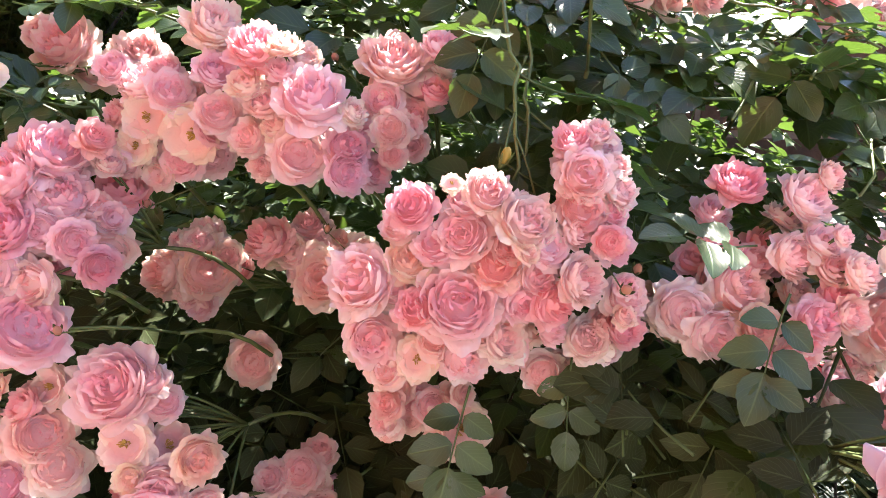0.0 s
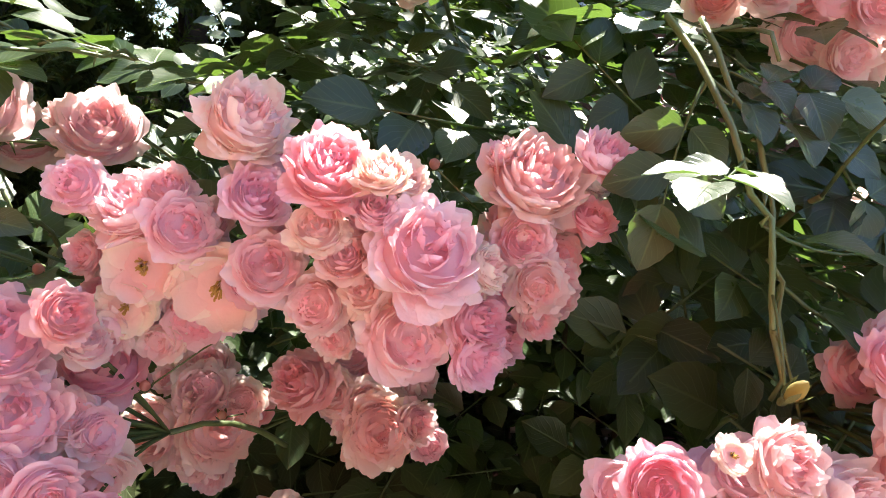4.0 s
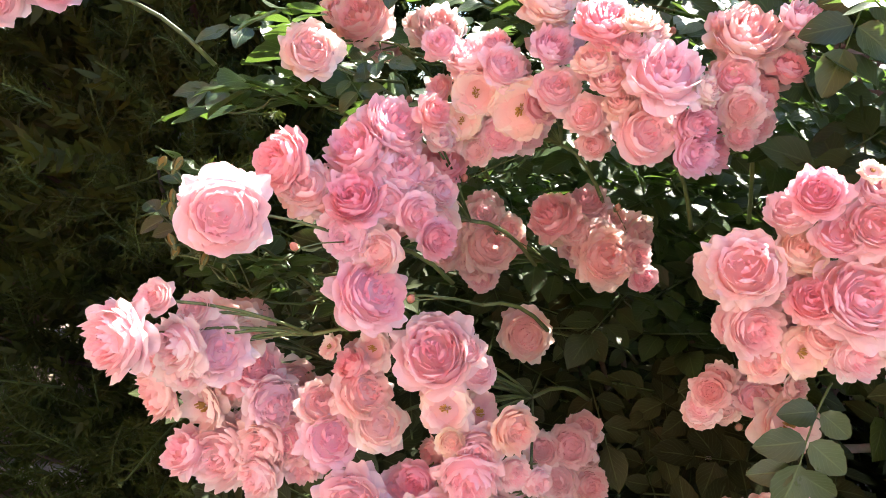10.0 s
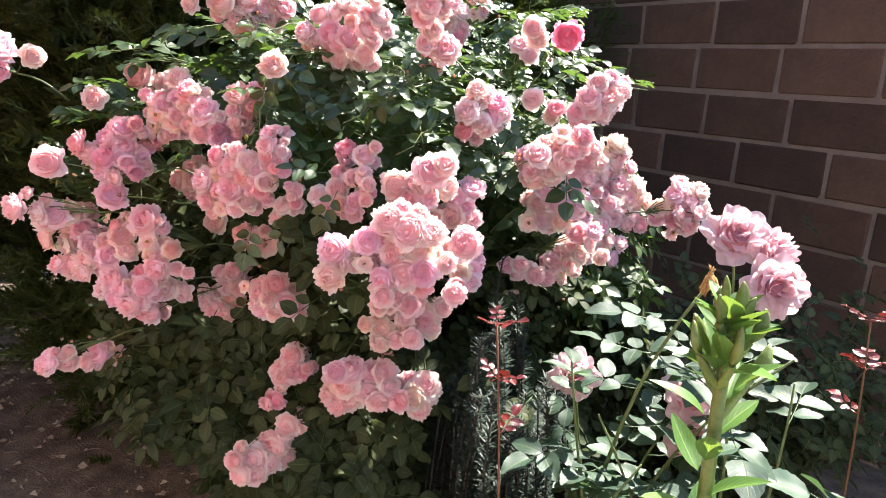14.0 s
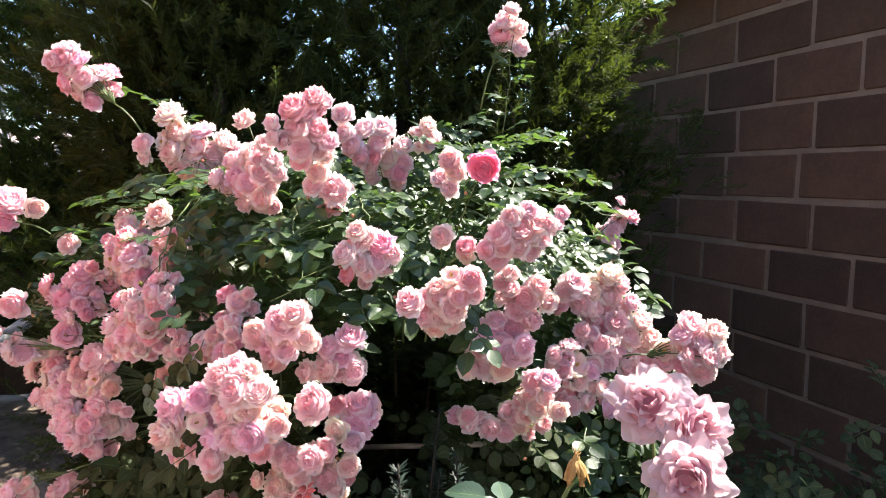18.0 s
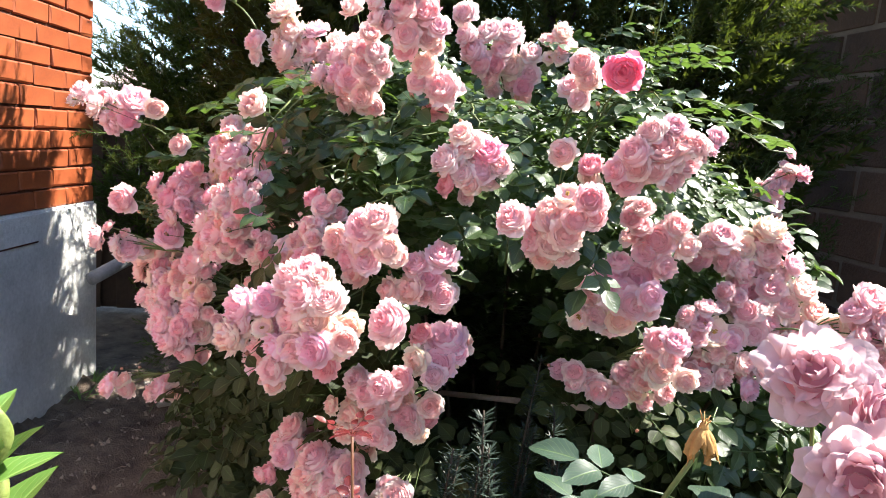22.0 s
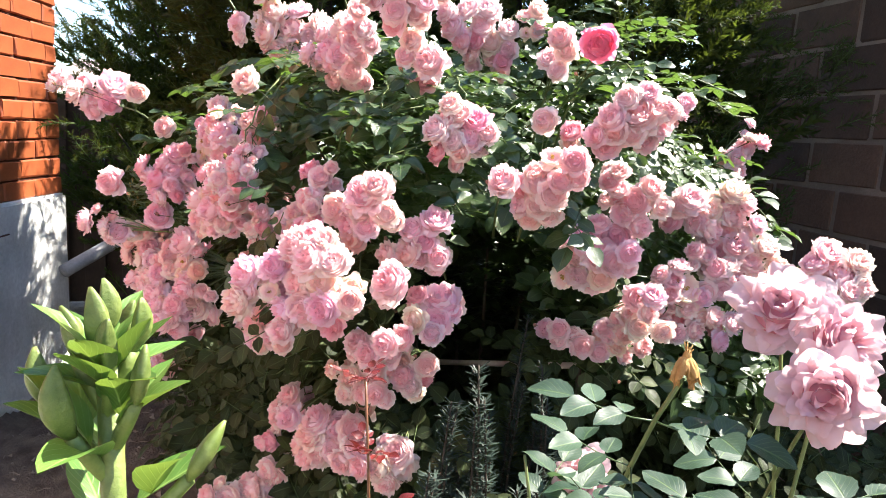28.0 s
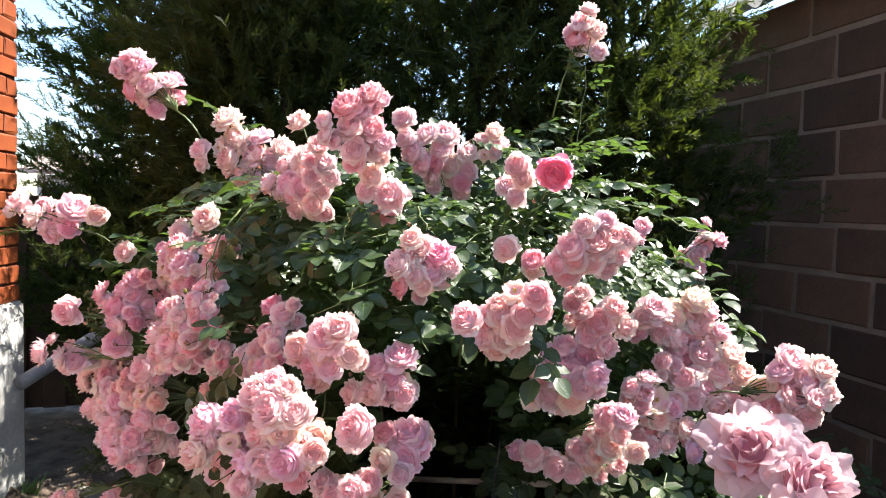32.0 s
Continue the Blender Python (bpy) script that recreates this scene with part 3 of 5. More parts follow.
def bud_shape(seed):
    rng = np.random.default_rng(seed)
    g = Geo()
    zs = np.linspace(0, 1, 9)
    prof = 0.34 * np.sin(np.pi * (0.12 + 0.80 * zs)) ** 0.9
    prof[-1] = 0.03
    v, f = tube([(0.03 * math.sin(z * 5), 0, z) for z in zs], prof, 10)
    g.add(v, f, np.full((len(v), 3), 0.6))
    me = g.mesh("rose_bud", M_petal, True, "rim")
    c = Geo()
    c.add(*tube([(0, 0, z) for z in np.linspace(-0.35, 0.05, 5)], [0.06, 0.17, 0.2, 0.2, 0.3], 8))
    for i in range(5):
        w, fc, a = leaflet(0.85, 0.28, rng, 3, 6, -0.3, 0.0)
        w = turn_points(w, 1.25, 0, i * 1.256)
        c.add(w + (0.26 * math.cos(i * 1.256 + 1.57), 0.26 * math.sin(i * 1.256 + 1.57), 0.0), fc, a)
    return join_mesh(me, c, M_stem)


BUD = bud_shape(4)

# ---- the pink rose bush ----
rose_bush = new("rose_bush")
rose_bush.location = (0.2, 1.05, 0.0)
tagged(rose_bush, "big shrub rose full of pale pink double blossoms, on dark soil", "rose bush")
ROOT = np.array((0.2, 1.05, 0.0))
HEART = np.array((0.17, 1.08, 0.80))
BLOOM_AT = []
FACES = []
pick = np.random.default_rng(77)


def outwards(p):
    """The way a blossom faces: away from the bush's heart, a little to the light side and the path."""
    p = np.asarray(p, float)
    a = p - HEART
    a /= np.linalg.norm(a)
    b = np.array((0.55, -0.35, 1.32)) - p
    b /= np.linalg.norm(b)
    d = 0.45 * a + 0.65 * b + pick.normal(0, 0.20, 3)
    return d / np.linalg.norm(d)


def truss(*flowers):
    """A cluster of blossoms on one forking stalk. Each flower: its face's place, its width, its tone."""
    pts = np.array([f[:3] for f in flowers], float)
    mid = pts.mean(0)
    back = (HEART - mid) / np.linalg.norm(HEART - mid)
    fork = mid + back * 0.13 + (0, 0, 0.02)
    root = mid + back * 0.24 + (0, 0, 0.02)
    g = Geo()
    g.add(*tube(bend(root, fork, (0, 0, 0.012), 5), np.linspace(0.0024, 0.0019, 5), 5))
    heads = [(np.array((x, y, z)), d, int(tone), True) for x, y, z, d, tone in flowers]
    if len(flowers) > 1:
        for p, d, tone, _ in list(heads):
            for _ in range(4 if mid[2] > 1.45 or mid[0] > 0.55 else 2):
                other = pts[int(pick.integers(len(pts)))]
                side = pick.normal(0, 1, 3)
                q = p + (other - p) * pick.uniform(0.0, 0.45) + back * d * pick.uniform(0.4, 0.75) + side / np.linalg.norm(side) * d * 0.4
                if min(np.linalg.norm(q - h[0]) for h in heads) > 0.55 * d:
                    heads.append((q, min(0.050, max(d, 0.032) * pick.uniform(0.8, 1.0)), int(pick.choice([0, 0, 4, 1, 1, 3, 2])), False))
    centre = mid + back * 0.035
    spots = []
    for p, d, tone, front in heads:
        if tone == 1 and pick.random() < 0.4:
            tone = int(pick.choice([0, 4, 0]))
        n = outwards(p)
        if tone == 5:
            n = np.array((0.9, -0.3, 1.4)) - p
            n /= np.linalg.norm(n)
        if len(flowers) > 2:
            n = n * 0.75 + (p - centre) / (np.linalg.norm(p - centre) + 0.01) * 0.6
            n /= np.linalg.norm(n)
        c = p - n * d * 0.28
        BLOOM_AT.append(p)
        if front:
            FACES.append((*p, *n, d))
        g.add(*tube(bend(fork, c - n * d * 0.25, (0, 0, 0.006), 5), 0.0013, 4))
        spots.append((c, n, d, tone, front))
    for _ in range(int(pick.integers(0, 3))):
        p = pts[int(pick.integers(len(pts)))] + pick.normal(0, 0.026, 3) + back * 0.045
        g.add(*tube(bend(fork, p, (0, 0, 0.004), 4), 0.0006, 4))
        spots.append((p, outwards(p) + np.array((0, 0, 0.5)), 0.010, -1, True))
    stalk = child("flower_truss", g.mesh("flower_truss", M_stem), rose_bush, "green forking flower stalk", Matrix.Translation(-rose_bush.location))
    for c, n, d, tone, front in spots:
        if tone < 0:
            me, name = BUD, "rose_bud"
            tone = 6
        else:
            pool = BLOSSOMS if front else BACK_BLOSSOMS
            me, name = pool[int(pick.integers(len(pool)))], "rose_blossom"
            if d < 0.042 and pick.random() < 0.35:
                me = HALF_BLOSSOM
            if tone == 4 and pick.random() < 0.35:
                me = OPEN_BLOSSOM
        ob = child(name, me, stalk)
        sq = pick.uniform(0.85, 1.1)
        ob.matrix_basis = Matrix.Translation(c) @ frame_to(n, pick.uniform(0, 6.28)) @ Matrix.Diagonal((d * 0.92, d * 0.92, d * sq * 0.96, 1))
        col = np.array(TONES.get(tone, TONES[0])) * (1 + pick.normal(0, 0.03, 3))
        ob.color = (*np.clip(col, 0, 0.98), 1)


truss((-0.187, 0.552, 1.361, 0.049, 0), (-0.253, 0.559, 1.315, 0.047, 0), (-0.281, 0.563, 1.319, 0.031, 0), (-0.220, 0.541, 1.302, 0.038, 1), (-0.232, 0.555, 1.320, 0.029, 0), (-0.246, 0.543, 1.277, 0.041, 1), (-0.208, 0.539, 1.263, 0.050, 4), (-0.177, 0.526, 1.287, 0.038, 1), (-0.183, 0.540, 1.320, 0.036, 0), (-0.256, 0.548, 1.252, 0.032, 4), (-0.282, 0.567, 1.280, 0.025, 1), (-0.270, 0.556, 1.237, 0.030, 1))
truss((-0.146, 0.516, 1.341, 0.047, 2), (-0.124, 0.510, 1.339, 0.028, 0), (-0.126, 0.513, 1.320, 0.024, 0), (-0.154, 0.513, 1.310, 0.029, 0), (-0.141, 0.514, 1.296, 0.029, 0), (-0.099, 0.498, 1.306, 0.056, 0), (-0.156, 0.522, 1.266, 0.033, 0), (-0.131, 0.514, 1.278, 0.027, 4), (-0.107, 0.500, 1.256, 0.046, 0), (-0.070, 0.506, 1.263, 0.035, 2), (-0.069, 0.504, 1.242, 0.036, 0), (-0.066, 0.511, 1.291, 0.025, 4), (-0.146, 0.535, 1.243, 0.027, 1), (-0.110, 0.510, 1.275, 0.027, 0))
truss((-0.041, 0.531, 1.340, 0.055, 1), (-0.004, 0.533, 1.349, 0.032, 0), (-0.049, 0.523, 1.301, 0.034, 1), (-0.042, 0.516, 1.278, 0.033, 1), (-0.026, 0.525, 1.281, 0.021, 1), (-0.038, 0.521, 1.258, 0.024, 1), (-0.060, 0.545, 1.345, 0.021, 0))
truss((-0.302, 0.664, 1.347, 0.056, 1), (-0.325, 0.678, 1.349, 0.031, 0))
truss((-0.243, 0.660, 1.158, 0.044, 1), (-0.243, 0.684, 1.170, 0.040, 1), (-0.284, 0.658, 1.125, 0.051, 1), (-0.226, 0.651, 1.132, 0.061, 1), (-0.248, 0.649, 1.112, 0.038, 1), (-0.213, 0.663, 1.146, 0.035, 0), (-0.274, 0.685, 1.157, 0.024, 0))
truss((-0.175, 0.648, 1.171, 0.049, 2), (-0.148, 0.656, 1.157, 0.035, 1), (-0.113, 0.635, 1.132, 0.057, 1), (-0.121, 0.650, 1.149, 0.039, 1), (-0.136, 0.649, 1.135, 0.035, 1), (-0.084, 0.642, 1.137, 0.035, 0), (-0.137, 0.692, 1.183, 0.045, 1), (-0.104, 0.693, 1.164, 0.046, 1))
truss((-0.392, 0.677, 1.356, 0.065, 1), (-0.415, 0.695, 1.359, 0.038, 1))
truss((-0.019, 0.410, 1.230, 0.032, 2), (0.007, 0.408, 1.246, 0.014, 4), (0.031, 0.404, 1.243, 0.031, 1), (0.014, 0.405, 1.214, 0.040, 0), (0.058, 0.399, 1.228, 0.043, 0), (0.038, 0.405, 1.198, 0.035, 2), (0.090, 0.410, 1.218, 0.023, 0), (0.067, 0.407, 1.188, 0.028, 0), (0.057, 0.393, 1.205, 0.014, 0), (0.095, 0.397, 1.190, 0.035, 0), (0.058, 0.408, 1.168, 0.032, 0))
truss((0.082, 0.420, 1.279, 0.028, 2), (0.099, 0.426, 1.284, 0.022, 1), (0.089, 0.402, 1.255, 0.036, 3), (0.117, 0.415, 1.246, 0.025, 0), (0.111, 0.413, 1.232, 0.021, 0), (0.108, 0.400, 1.213, 0.022, 2), (0.116, 0.427, 1.262, 0.018, 0))
truss((-0.051, 0.413, 1.180, 0.047, 0), (-0.017, 0.420, 1.194, 0.031, 1), (-0.012, 0.406, 1.166, 0.030, 2), (0.016, 0.401, 1.172, 0.056, 0), (-0.038, 0.412, 1.139, 0.038, 0), (-0.008, 0.410, 1.128, 0.031, 4), (0.023, 0.410, 1.131, 0.035, 0), (0.050, 0.412, 1.146, 0.035, 0), (-0.030, 0.414, 1.119, 0.028, 1), (-0.026, 0.422, 1.175, 0.028, 1), (0.034, 0.408, 1.153, 0.029, 0), (0.002, 0.412, 1.143, 0.029, 0), (0.083, 0.428, 1.151, 0.025, 0))
truss((0.034, 0.502, 1.041, 0.051, 1), (-0.035, 0.509, 1.058, 0.030, 1), (-0.039, 0.517, 1.040, 0.028, 1), (0.030, 0.508, 1.071, 0.023, 1), (-0.027, 0.520, 1.066, 0.028, 0))
truss((-0.183, 0.654, 1.035, 0.055, 0))
truss((0.080, 0.452, 1.110, 0.032, 0), (0.107, 0.430, 1.145, 0.034, 0), (0.129, 0.426, 1.163, 0.017, 0), (0.127, 0.421, 1.185, 0.017, 0), (0.125, 0.444, 1.132, 0.020, 0))
truss((0.213, 0.468, 1.259, 0.039, 2), (0.259, 0.454, 1.250, 0.041, 1), (0.277, 0.463, 1.263, 0.024, 0), (0.203, 0.465, 1.214, 0.030, 1), (0.246, 0.437, 1.207, 0.034, 1), (0.212, 0.440, 1.185, 0.042, 1), (0.173, 0.439, 1.163, 0.041, 0), (0.197, 0.432, 1.148, 0.042, 0), (0.222, 0.429, 1.158, 0.032, 1), (0.236, 0.434, 1.140, 0.025, 1), (0.163, 0.450, 1.164, 0.020, 0), (0.190, 0.449, 1.166, 0.024, 0))
truss((0.255, 0.417, 1.169, 0.031, 1), (0.282, 0.421, 1.202, 0.028, 1), (0.267, 0.425, 1.225, 0.015, 1), (0.249, 0.415, 1.154, 0.022, 1), (0.277, 0.417, 1.173, 0.026, 0))
truss((-0.395, 0.481, 1.216, 0.052, 2), (-0.369, 0.483, 1.198, 0.046, 1), (-0.338, 0.503, 1.233, 0.056, 2), (-0.300, 0.524, 1.252, 0.060, 3), (-0.271, 0.526, 1.260, 0.030, 2), (-0.294, 0.512, 1.215, 0.050, 0), (-0.327, 0.482, 1.192, 0.049, 2), (-0.301, 0.492, 1.187, 0.038, 0), (-0.273, 0.495, 1.178, 0.036, 0), (-0.331, 0.479, 1.156, 0.047, 0), (-0.322, 0.508, 1.211, 0.033, 0), (-0.275, 0.527, 1.207, 0.033, 1), (-0.358, 0.492, 1.183, 0.029, 0), (-0.313, 0.505, 1.161, 0.024, 0))
truss((-0.398, 0.411, 1.179, 0.063, 0))
truss((-0.299, 0.478, 1.118, 0.062, 3))
truss((-0.258, 0.504, 1.064, 0.071, 3), (-0.232, 0.518, 1.066, 0.034, 0), (-0.317, 0.516, 1.054, 0.035, 1), (-0.355, 0.512, 1.053, 0.022, 4), (-0.243, 0.495, 1.019, 0.043, 4), (-0.234, 0.489, 0.990, 0.026, 4), (-0.212, 0.490, 0.984, 0.043, 0), (-0.180, 0.498, 1.005, 0.041, 0), (-0.214, 0.483, 0.957, 0.054, 1), (-0.177, 0.508, 0.960, 0.033, 1), (-0.264, 0.495, 0.944, 0.032, 2))
truss((-0.483, 0.517, 1.044, 0.072, 3), (-0.515, 0.512, 1.029, 0.065, 1), (-0.455, 0.519, 1.053, 0.062, 0), (-0.421, 0.517, 1.023, 0.053, 2), (-0.454, 0.519, 0.992, 0.053, 0), (-0.521, 0.504, 0.986, 0.056, 0), (-0.480, 0.509, 0.972, 0.053, 1), (-0.397, 0.512, 0.989, 0.055, 0))
truss((-0.454, 0.503, 0.934, 0.069, 1), (-0.489, 0.502, 0.938, 0.046, 1), (-0.410, 0.501, 0.950, 0.055, 0), (-0.353, 0.506, 1.005, 0.045, 1), (-0.311, 0.509, 1.018, 0.051, 0), (-0.338, 0.493, 0.978, 0.051, 0), (-0.412, 0.491, 0.923, 0.045, 0), (-0.384, 0.506, 0.961, 0.045, 1))
truss((-0.314, 0.463, 0.933, 0.064, 1), (-0.333, 0.456, 0.914, 0.046, 0), (-0.234, 0.470, 0.925, 0.052, 0), (-0.267, 0.455, 0.882, 0.061, 1), (-0.298, 0.454, 0.889, 0.052, 0), (-0.256, 0.470, 0.916, 0.043, 0), (-0.285, 0.457, 0.919, 0.043, 1), (-0.239, 0.466, 0.890, 0.043, 1), (-0.271, 0.467, 0.929, 0.021, 4))
truss((-0.156, 0.625, 0.928, 0.040, 4), (-0.127, 0.630, 0.933, 0.046, 0), (-0.138, 0.619, 0.897, 0.048, 0), (-0.100, 0.623, 0.895, 0.040, 0), (-0.110, 0.639, 0.923, 0.037, 0), (-0.183, 0.605, 0.858, 0.046, 1), (-0.159, 0.601, 0.835, 0.062, 1), (-0.198, 0.617, 0.875, 0.037, 1), (-0.133, 0.603, 0.829, 0.046, 0), (-0.131, 0.622, 0.864, 0.037, 0), (-0.167, 0.618, 0.862, 0.037, 0))
truss((0.058, 0.499, 0.961, 0.055, 2), (0.021, 0.491, 0.945, 0.048, 0), (-0.011, 0.489, 0.953, 0.025, 1), (0.037, 0.484, 0.910, 0.055, 0), (0.081, 0.493, 0.927, 0.049, 1), (0.048, 0.486, 0.935, 0.037, 1), (0.012, 0.488, 0.915, 0.036, 0), (0.059, 0.489, 0.900, 0.036, 0), (0.020, 0.506, 0.964, 0.028, 0))
truss((0.331, 0.454, 1.158, 0.055, 1))
truss((0.262, 0.302, 1.108, 0.055, 3), (0.262, 0.289, 1.064, 0.051, 1), (0.273, 0.306, 1.081, 0.036, 1), (0.323, 0.317, 1.129, 0.045, 3), (0.301, 0.324, 1.121, 0.030, 1), (0.318, 0.315, 1.090, 0.030, 4))
truss((0.349, 0.330, 1.163, 0.057, 0), (0.384, 0.323, 1.151, 0.059, 0), (0.422, 0.340, 1.152, 0.051, 0), (0.359, 0.325, 1.105, 0.046, 0), (0.404, 0.333, 1.118, 0.049, 4), (0.383, 0.321, 1.073, 0.058, 0), (0.416, 0.325, 1.080, 0.049, 3), (0.347, 0.312, 1.061, 0.043, 3), (0.450, 0.352, 1.096, 0.037, 0), (0.395, 0.351, 1.176, 0.037, 4), (0.364, 0.347, 1.179, 0.043, 0))
truss((0.319, 0.487, 0.979, 0.046, 0), (0.347, 0.485, 0.965, 0.042, 1), (0.299, 0.506, 0.951, 0.033, 0), (0.330, 0.530, 0.919, 0.041, 0), (0.348, 0.514, 0.883, 0.041, 1), (0.282, 0.509, 0.896, 0.050, 1), (0.250, 0.494, 0.907, 0.032, 1), (0.284, 0.500, 0.867, 0.042, 1), (0.316, 0.514, 0.872, 0.041, 0))
truss((0.328, 0.421, 1.203, 0.053, 1), (0.360, 0.427, 1.214, 0.040, 0), (0.395, 0.416, 1.239, 0.059, 3), (0.417, 0.422, 1.253, 0.046, 0), (0.381, 0.428, 1.208, 0.040, 0), (0.350, 0.428, 1.182, 0.041, 1), (0.390, 0.433, 1.187, 0.044, 0), (0.423, 0.442, 1.208, 0.041, 0))
truss((0.565, 0.819, 1.170, 0.069, 3), (0.596, 0.813, 1.138, 0.064, 3), (0.543, 0.805, 1.127, 0.059, 1), (0.621, 0.812, 1.124, 0.054, 3), (0.645, 0.819, 1.144, 0.044, 0), (0.573, 0.826, 1.195, 0.044, 1), (0.552, 0.807, 1.092, 0.055, 0))
truss((0.552, 0.615, 1.257, 0.056, 2), (0.579, 0.611, 1.270, 0.059, 0), (0.606, 0.602, 1.249, 0.049, 0), (0.538, 0.608, 1.229, 0.044, 1), (0.576, 0.607, 1.231, 0.044, 0), (0.616, 0.601, 1.272, 0.039, 1), (0.635, 0.603, 1.303, 0.043, 1), (0.592, 0.611, 1.309, 0.037, 4), (0.560, 0.616, 1.281, 0.036, 0))
truss((0.638, 0.887, 1.058, 0.053, 3), (0.673, 0.876, 1.073, 0.047, 3), (0.649, 0.884, 1.005, 0.048, 0), (0.698, 0.875, 1.005, 0.042, 0), (0.624, 0.896, 1.022, 0.048, 3), (0.670, 0.882, 1.034, 0.042, 0), (0.618, 0.892, 0.978, 0.043, 3))
truss((0.889, 1.213, 1.152, 0.065, 0), (0.941, 1.216, 1.141, 0.054, 0), (0.899, 1.196, 1.083, 0.071, 1), (0.957, 1.204, 1.091, 0.054, 0), (0.863, 1.184, 1.051, 0.052, 2), (0.915, 1.186, 1.040, 0.065, 0), (0.923, 1.207, 1.115, 0.058, 3))
truss((0.060, 0.552, 0.787, 0.055, 1), (0.041, 0.539, 0.748, 0.055, 1), (0.080, 0.545, 0.753, 0.055, 1), (0.106, 0.549, 0.763, 0.027, 0), (0.055, 0.536, 0.731, 0.044, 1), (0.040, 0.522, 0.683, 0.044, 2), (0.023, 0.518, 0.674, 0.036, 1))
truss((0.226, 0.486, 0.816, 0.061, 1), (0.182, 0.492, 0.776, 0.046, 0), (0.216, 0.475, 0.780, 0.057, 1), (0.268, 0.506, 0.799, 0.054, 1), (0.300, 0.511, 0.808, 0.054, 1), (0.314, 0.505, 0.780, 0.046, 0), (0.270, 0.495, 0.759, 0.058, 0), (0.230, 0.486, 0.737, 0.062, 1), (0.176, 0.482, 0.744, 0.042, 1), (0.292, 0.492, 0.739, 0.052, 1), (0.202, 0.480, 0.724, 0.050, 1))
truss((-0.441, 0.402, 0.749, 0.053, 3), (-0.418, 0.410, 0.769, 0.024, 1), (-0.448, 0.398, 0.733, 0.041, 1))
truss((-0.467, 0.582, 1.744, 0.074, 2), (-0.458, 0.605, 1.772, 0.047, 1), (-0.456, 0.622, 1.695, 0.068, 0), (-0.444, 0.646, 1.685, 0.066, 0), (-0.429, 0.682, 1.727, 0.058, 2), (-0.415, 0.683, 1.683, 0.047, 2), (-0.476, 0.590, 1.677, 0.049, 2), (-0.484, 0.570, 1.727, 0.047, 1))
truss((-0.722, 0.442, 1.412, 0.060, 1), (-0.692, 0.466, 1.382, 0.064, 0), (-0.653, 0.499, 1.364, 0.064, 1), (-0.616, 0.539, 1.408, 0.080, 3), (-0.648, 0.518, 1.373, 0.057, 1), (-0.730, 0.432, 1.393, 0.046, 1), (-0.683, 0.489, 1.398, 0.050, 0), (-0.683, 0.484, 1.348, 0.050, 0))
truss((-0.152, 0.634, 1.612, 0.063, 4), (-0.188, 0.592, 1.535, 0.048, 0), (-0.146, 0.628, 1.518, 0.063, 0), (-0.133, 0.645, 1.562, 0.055, 0), (-0.102, 0.671, 1.537, 0.058, 1), (-0.072, 0.695, 1.511, 0.055, 0), (-0.095, 0.682, 1.578, 0.055, 0), (-0.119, 0.648, 1.479, 0.055, 0), (-0.051, 0.719, 1.546, 0.054, 0), (-0.118, 0.667, 1.510, 0.049, 0))
truss((0.163, 0.562, 1.574, 0.043, 1), (0.134, 0.557, 1.460, 0.050, 3), (0.079, 0.560, 1.461, 0.043, 3), (0.185, 0.552, 1.453, 0.047, 3), (0.225, 0.553, 1.474, 0.047, 1), (0.219, 0.548, 1.419, 0.040, 1), (0.248, 0.553, 1.495, 0.041, 1), (0.238, 0.549, 1.525, 0.037, 0), (0.157, 0.556, 1.436, 0.040, 1), (0.105, 0.575, 1.497, 0.041, 0), (0.194, 0.562, 1.515, 0.041, 0))
truss((0.330, 0.509, 1.588, 0.054, 2), (0.358, 0.537, 1.606, 0.042, 2), (0.338, 0.512, 1.548, 0.044, 1), (0.366, 0.538, 1.549, 0.042, 2), (0.348, 0.516, 1.509, 0.042, 1), (0.383, 0.551, 1.527, 0.037, 0), (0.309, 0.486, 1.554, 0.031, 0), (0.316, 0.502, 1.525, 0.034, 0), (0.345, 0.535, 1.575, 0.034, 1))
truss((0.363, 0.582, 1.445, 0.058, 1), (0.340, 0.564, 1.475, 0.042, 1))
truss((0.222, 0.781, 1.603, 0.050, 0), (0.237, 0.787, 1.534, 0.050, 0), (0.257, 0.810, 1.577, 0.050, 0), (0.291, 0.841, 1.581, 0.056, 0), (0.283, 0.830, 1.544, 0.050, 0), (0.298, 0.840, 1.513, 0.054, 1), (0.326, 0.865, 1.497, 0.045, 1), (0.327, 0.870, 1.543, 0.045, 0), (0.255, 0.800, 1.509, 0.045, 0), (0.263, 0.819, 1.483, 0.039, 0), (0.366, 0.911, 1.585, 0.039, 4), (0.369, 0.911, 1.554, 0.024, 2))
truss((0.575, 0.755, 1.484, 0.059, 5))
truss((0.501, 0.757, 1.501, 0.046, 0), (0.511, 0.763, 1.477, 0.041, 0))
truss((0.096, 0.420, 1.397, 0.049, 4))
truss((-0.382, 0.533, 1.306, 0.049, 4))
truss((-0.478, 0.386, 1.082, 0.059, 1), (-0.444, 0.416, 1.070, 0.046, 0), (-0.415, 0.442, 1.066, 0.054, 1), (-0.453, 0.412, 1.113, 0.028, 4))
